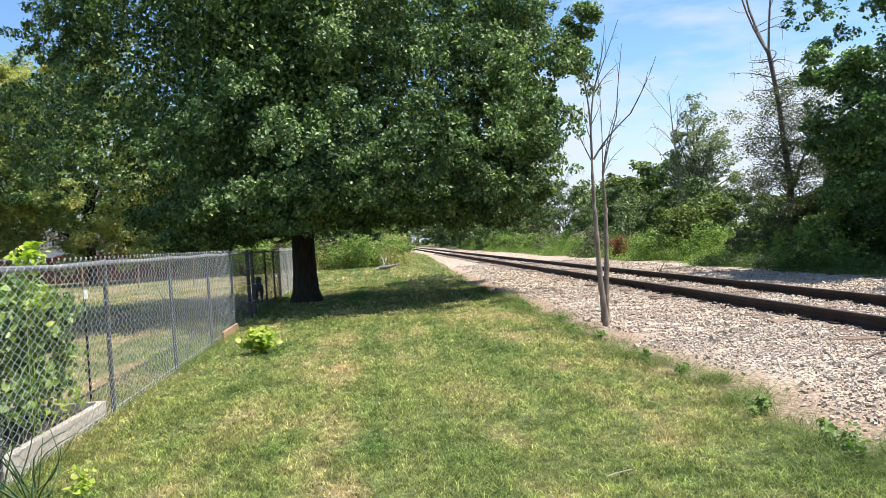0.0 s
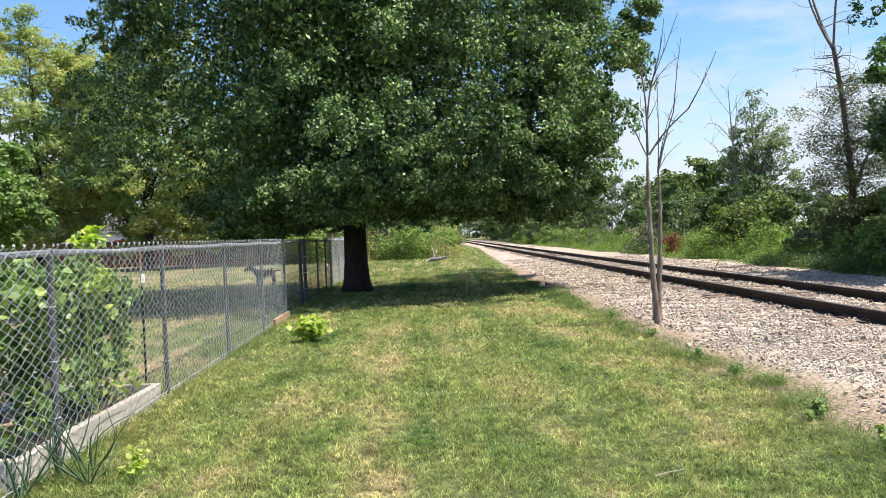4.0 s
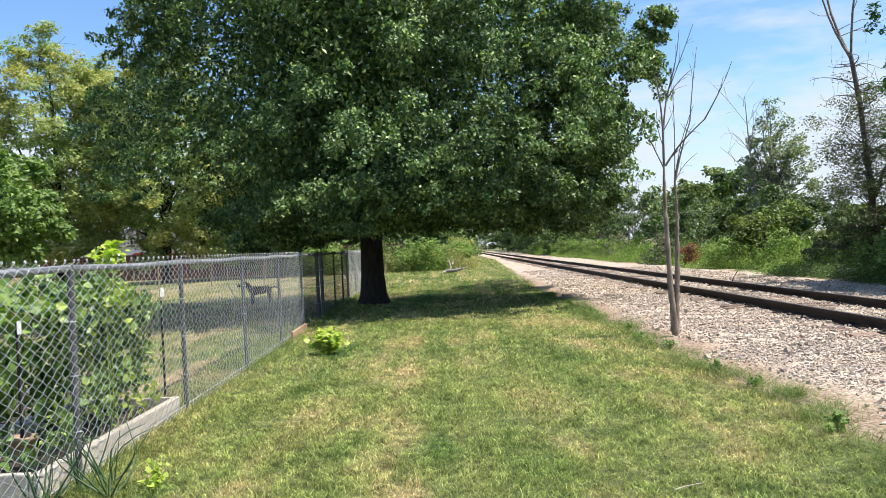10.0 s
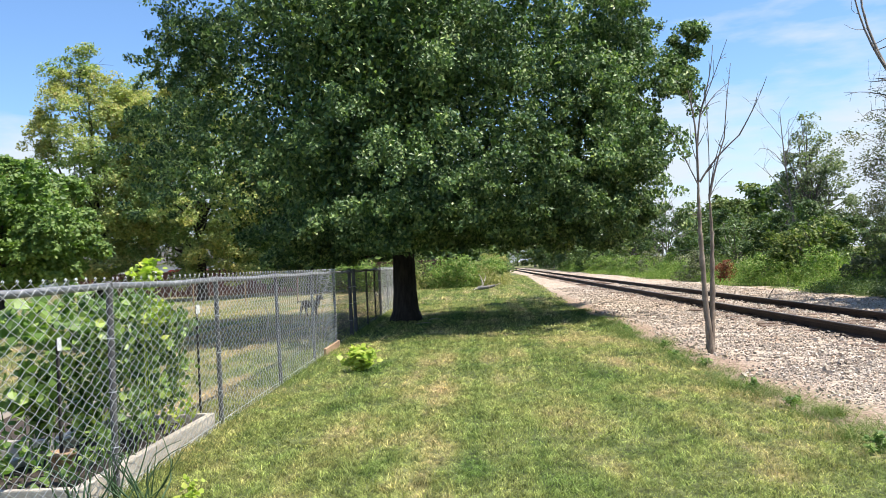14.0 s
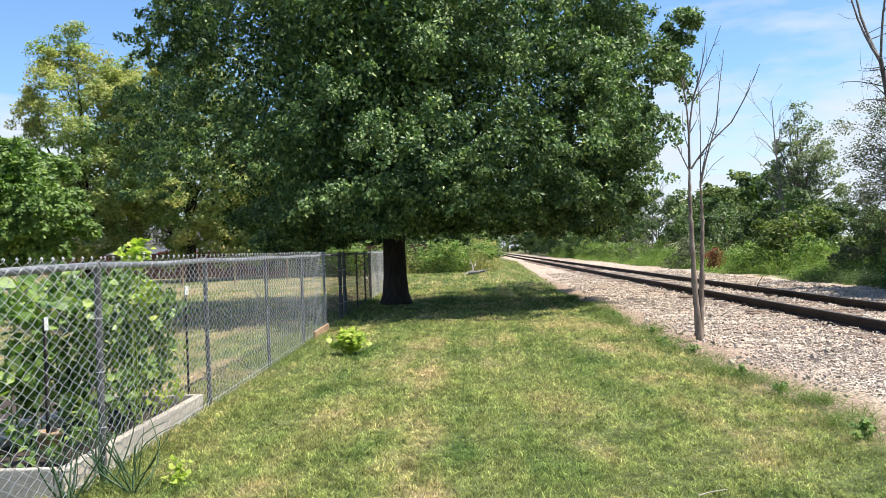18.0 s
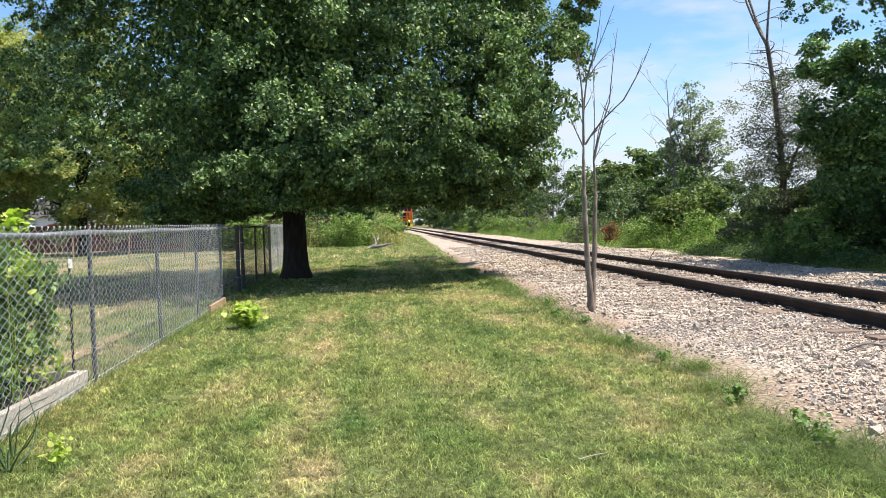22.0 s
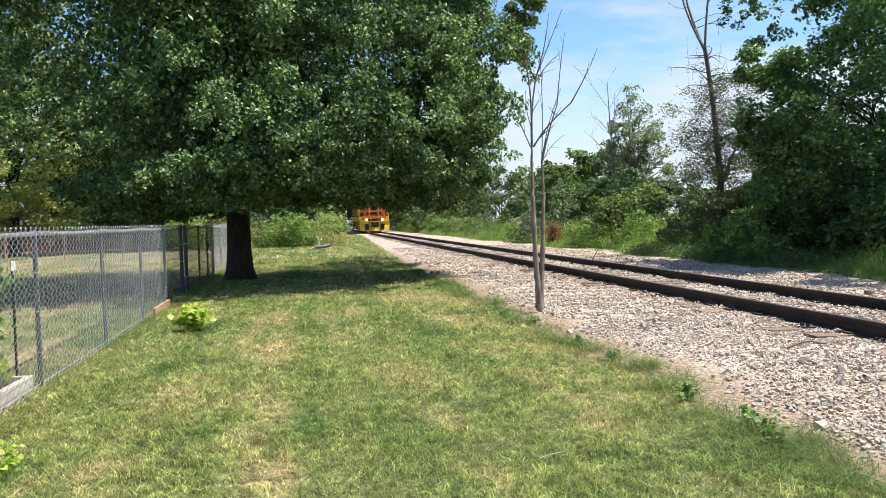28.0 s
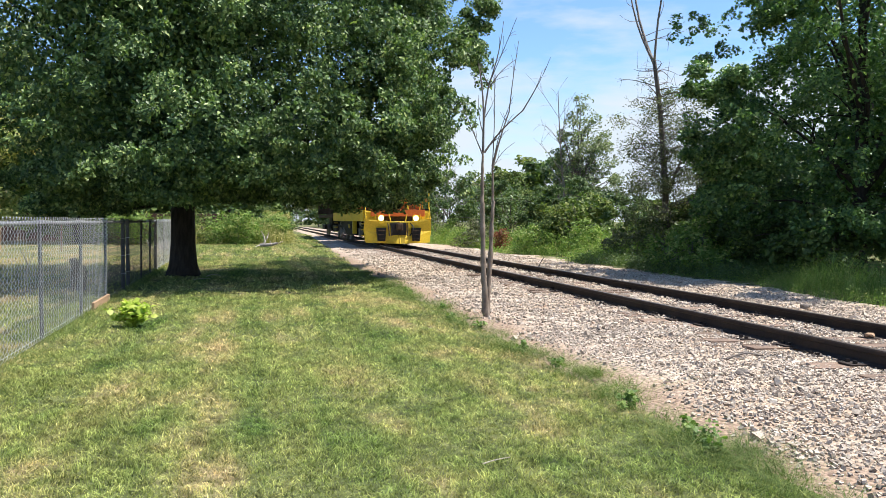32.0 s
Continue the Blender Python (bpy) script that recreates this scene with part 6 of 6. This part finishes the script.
    # trucks
    for y0 in (3.4, 13.6):
        part("bolster", boxed((-0.62, y0 - 1.85, 0.30), (0.62, y0 + 1.85, 1.33), 0.03), M_BLACK, root)
        for s in (-1, 1):
            side = part("truck_frame", hull([[(s * 0.98, y0 - 1.75, 0.55), (s * 0.98, y0 - 1.1, 0.75), (s * 0.98, y0, 0.55), (s * 0.98, y0 + 1.1, 0.75), (s * 0.98, y0 + 1.75, 0.55), (s * 0.98, y0 + 1.7, 0.85), (s * 0.98, y0, 0.95), (s * 0.98, y0 - 1.7, 0.85)],
                                             [(s * 1.16, y0 - 1.75, 0.55), (s * 1.16, y0 - 1.1, 0.75), (s * 1.16, y0, 0.55), (s * 1.16, y0 + 1.1, 0.75), (s * 1.16, y0 + 1.75, 0.55), (s * 1.16, y0 + 1.7, 0.85), (s * 1.16, y0, 0.95), (s * 1.16, y0 - 1.7, 0.85)]]), M_BLACK, root)
            for dy in (-1.2, 1.2):
                part("axle_box", boxed((s * 1.10 - 0.05, y0 + dy - 0.2, 0.32), (s * 1.22, y0 + dy + 0.2, 0.72), 0.03) if s > 0 else boxed((-1.22, y0 + dy - 0.2, 0.32), (-1.05, y0 + dy + 0.2, 0.72), 0.03), M_GREYSTEEL, side)
        for dy in (-1.2, 1.2):
            bm = bmesh.new()
            turn = Matrix.Rotation(radians(90), 4, "Y")
            for s in (-1, 1):
                bmesh.ops.create_cone(bm, cap_ends=True, segments=28, radius1=0.505, radius2=0.505, depth=0.12, matrix=Matrix.Translation((s * 0.7525, 0, 0)) @ turn)
                bmesh.ops.create_cone(bm, cap_ends=True, segments=28, radius1=0.53, radius2=0.53, depth=0.025, matrix=Matrix.Translation((s * 0.69, 0, 0)) @ turn)
                for k in range(5):
                    a = k * 2 * math.pi / 5
                    box(bm, (s * 0.82 - 0.012, 0.28 * math.cos(a) - 0.05, 0.28 * math.sin(a) - 0.05), (s * 0.82 + 0.012, 0.28 * math.cos(a) + 0.05, 0.28 * math.sin(a) + 0.05))
            bmesh.ops.create_cone(bm, cap_ends=True, segments=12, radius1=0.08, radius2=0.08, depth=1.4, matrix=turn)
            axle = part("wheelset", bm, M_GREYSTEEL, root, "steel wheels on an axle")
            axle.location = (0, y0 + dy, 0.505)
            AXLES.append(axle)
    return root


def hopper_car():
    root = thing("railway_wagon", TRACK_MID, 178, 0.155, "dark rust-stained railway wagon coupled behind the locomotive", "wagon")
    L = 14.0
    part("underframe", boxed((-1.4, 0.5, 1.32), (1.4, L - 0.5, 1.52), 0.03), M_RUST, root)
    body = part("body", hull([[(-1.45, y, 1.9), (-1.45, y, 3.3), (1.45, y, 3.3), (1.45, y, 1.9), (0.6, y, 1.53), (-0.6, y, 1.53)] for y in (1.0, L - 1.0)]), M_BLACK, root)
    for s in (-1, 1):
        for y in np.arange(1.2, L - 1, 1.1):
            part("rib", boxed((s * 1.49 - 0.04, y, 1.55), (s * 1.49 + 0.04, y + 0.09, 3.3), 0.008), M_RUST, body)
    for y0 in (2.0, 12.0):
        part("bolster", boxed((-0.6, y0 - 1.4, 0.3), (0.6, y0 + 1.4, 1.30), 0.03), M_BLACK, root)
        for s in (-1, 1):
            part("truck_frame", boxed((s * 1.05 - 0.08, y0 - 1.3, 0.45), (s * 1.05 + 0.08, y0 + 1.3, 0.8), 0.04), M_BLACK, root)
        for dy in (-0.9, 0.9):
            bm = bmesh.new()
            for s in (-1, 1):
                bmesh.ops.create_cone(bm, cap_ends=True, segments=24, radius1=0.42, radius2=0.42, depth=0.12, matrix=Matrix.Translation((s * 0.7525, 0, 0)) @ Matrix.Rotation(radians(90), 4, "Y"))
            bmesh.ops.create_cone(bm, cap_ends=True, segments=12, radius1=0.08, radius2=0.08, depth=1.5, matrix=Matrix.Rotation(radians(90), 4, "Y"))
            part("wheelset", bm, M_GREYSTEEL, root).location = (0, y0 + dy, 0.42)
    part("coupler", boxed((-0.12, -0.5, 0.75), (0.12, 0.5, 0.98), 0.03), M_BLACK, root)
    return root


engine = locomotive()
wagon = hopper_car()


# ---- dog ----
M_FUR = surface("short_dark_fur", (0.020, 0.014, 0.011), (0.065, 0.043, 0.030), 8, 0.6, 0, 90, 0.5)
DOG_LEGS, DOG_HEAD = [], []


def dog():
    """It faces -x; z = 0 is the ground."""
    root = thing("dog", -5.2, 22.5, 0, "dark short-haired dog standing in the fenced yard", "dog")
    body = (np.array([(-0.36, 0, 0.50), (-0.27, 0, 0.49), (-0.1, 0, 0.46), (0.12, 0, 0.48), (0.28, 0, 0.50), (0.37, 0, 0.50)]), [0.07, 0.135, 0.15, 0.12, 0.12, 0.05])
    part("body", tube_mesh("body", [body], M_FUR, 14), M_FUR, root)
    head = part("head", tube_mesh("head", [(np.array([(0.06, 0, -0.08), (-0.02, 0, 0.04), (-0.10, 0, 0.12), (-0.17, 0, 0.13), (-0.24, 0, 0.10), (-0.34, 0, 0.07), (-0.37, 0, 0.06)]), [0.10, 0.085, 0.09, 0.095, 0.06, 0.045, 0.02])], M_FUR, 12), M_FUR, root)
    head.location = (-0.36, 0, 0.58)
    for s in (-1, 1):
        part("ear", hull([[(-0.14, s * 0.08, 0.20), (-0.09, s * 0.09, 0.20), (-0.10, s * 0.12, 0.08)], [(-0.14, s * 0.095, 0.20), (-0.09, s * 0.105, 0.20), (-0.10, s * 0.135, 0.08)]]), M_FUR, head)
    DOG_HEAD.append(head)
    tail = part("tail", tube_mesh("tail", [(np.array([(0.36, 0, 0.54), (0.46, 0, 0.57), (0.56, 0, 0.55), (0.66, 0, 0.50)]), [0.03, 0.025, 0.02, 0.008])], M_FUR, 8), M_FUR, root)
    for x in (-0.26, 0.28):
        for s in (-1, 1):
            k = 0.05 if x > 0 else 0.0
            leg = part("leg", tube_mesh("leg", [(np.array([(0, 0, 0.0), (0.01 + k * 0.4, 0, -0.16), (k, 0, -0.28), (k * 0.4, 0, -0.42), (-0.04 + k * 0.4, 0, -0.44)]), [0.075, 0.055, 0.034, 0.026, 0.03])], M_FUR, 10), M_FUR, root)
            leg.location = (x, s * 0.075, 0.455)
            DOG_LEGS.append(leg)
    for ob in root.children_recursive:
        ob.data.transform(Matrix.Scale(0.78, 4))
        ob.location = ob.location * 0.78
    return root


hound = dog()


def train_front(t):
    """How far along the track the locomotive's front is."""
    return 37.3 + 11.9 * (32.0 - t)


def motions():
    for ob, back in ((engine, 0.0), (wagon, 17.6)):
        rows = []
        for t in list(range(0, 23)) + [32]:
            y = train_front(t) + back
            slope = -2 * max(y + 8 - 150, 0) / 450 if t < 22 else 0.0
            shift = float(track_bend(y)) if t < 22 else 0.0
            rows.append((t, pose(TRACK_MID + shift, y, 0.155, 0, 0, -math.degrees(math.atan(slope)))))
        walk(ob, rows)
    for axle in AXLES:
        rows = [(0, pose(*axle.location))]
        for k in range(22 * 30, 32 * 30 + 1):
            rows.append((k / 30, pose(*axle.location, rx=math.degrees(11.9 * (k / 30 - 22) / 0.505) % 360)))
        walk(axle, rows)
    stand = [(0, -2.95, 21.2, -82), (1, -3.0, 21.7, -75), (1.6, -3.5, 23.0, -40), (2, -3.85, 24.0, -8), (3, -4.3, 24.3, -5), (3.5, -4.5, 24.6, 0), (5.5, -4.82, 22.3, 5), (9, -4.76, 21.9, 0), (12, -4.78, 22.0, 0), (12.5, -4.70, 21.8, 50), (13.0, -4.66, 22.0, 85), (14, -4.66, 23.6, 150), (14.5, -4.4, 24.2, 215), (16.5, -4.3, 31.0, 265), (17, -4.3, 33.5, 268),
             (18.0, -3.24, 38.0, 268), (20, -3.25, 38.2, 268), (24, -3.26, 38.2, 182), (27, -3.26, 38.0, 96), (29, -3.3, 36.0, 85), (30, -3.25, 28.0, 88), (30.5, -3.2, 24.2, 88), (31, -3.3, 21.4, 88), (31.5, -3.3, 18.8, 88), (32, -3.1, 15.8, 92)]
    walk(hound, [(t, pose(x, y, 0, 0, 0, a)) for t, x, y, a in stand])
    swing = [(0, 0), (1, 0), (1.25, 16), (1.5, -16), (1.75, 16), (2, -14), (2.5, 14), (3.0, -14), (3.5, 12), (4.2, -10), (5, 8), (5.5, 0), (12, 0), (12.3, 12), (12.6, -10), (13.3, 0), (13.6, 15), (14, -15), (14.4, 18)]
    swing += [(14.4 + 0.25 * k, 22 * (-1) ** k) for k in range(1, 23)] + [(20.2, 0), (26.4, 0)] + [(26.4 + 0.25 * k, 22 * (-1) ** k) for k in range(1, 22)] + [(32, 0)]
    for leg, sign in zip(DOG_LEGS, (1, -1, -1, 1)):
        walk(leg, [(t, pose(*leg.location, ry=sign * a)) for t, a in swing])
    for head in DOG_HEAD:
        walk(head, [(0, pose(*head.location)), (5.5, pose(*head.location, ry=-8)), (9, pose(*head.location, ry=-3, rz=12)), (12, pose(*head.location, ry=0, rz=-20)), (32, pose(*head.location))])



def near_stones():
    """The chippings nearest to the eye, one by one."""
    rng = np.random.default_rng(66)
    shapes = []
    for k in range(10):
        bm = bmesh.new()
        bmesh.ops.create_cube(bm, size=0.024)
        for vert in bm.verts:
            vert.co = Vector([c * rng.uniform(0.55, 1.3) for c in vert.co])
        me = bpy.data.meshes.new("stone")
        bm.to_mesh(me)
        bm.free()
        me.materials.append(M_STONE_ONE)
        shapes.append(me)
    for k in range(300):
        y = rng.uniform(3.4, 6.4)
        x = rng.uniform(float(lawn_edge(y)) + 0.4, 4.4)
        ob = part("stone", shapes[k % 10], M_STONE_ONE, ballast)
        ob.location = (x, y, float(ballast_height(x, y)) + 0.010)
        ob.rotation_euler = rng.uniform(-0.5, 0.5, 2).tolist() + [rng.uniform(0, 6.28)]


near_stones()
motions()
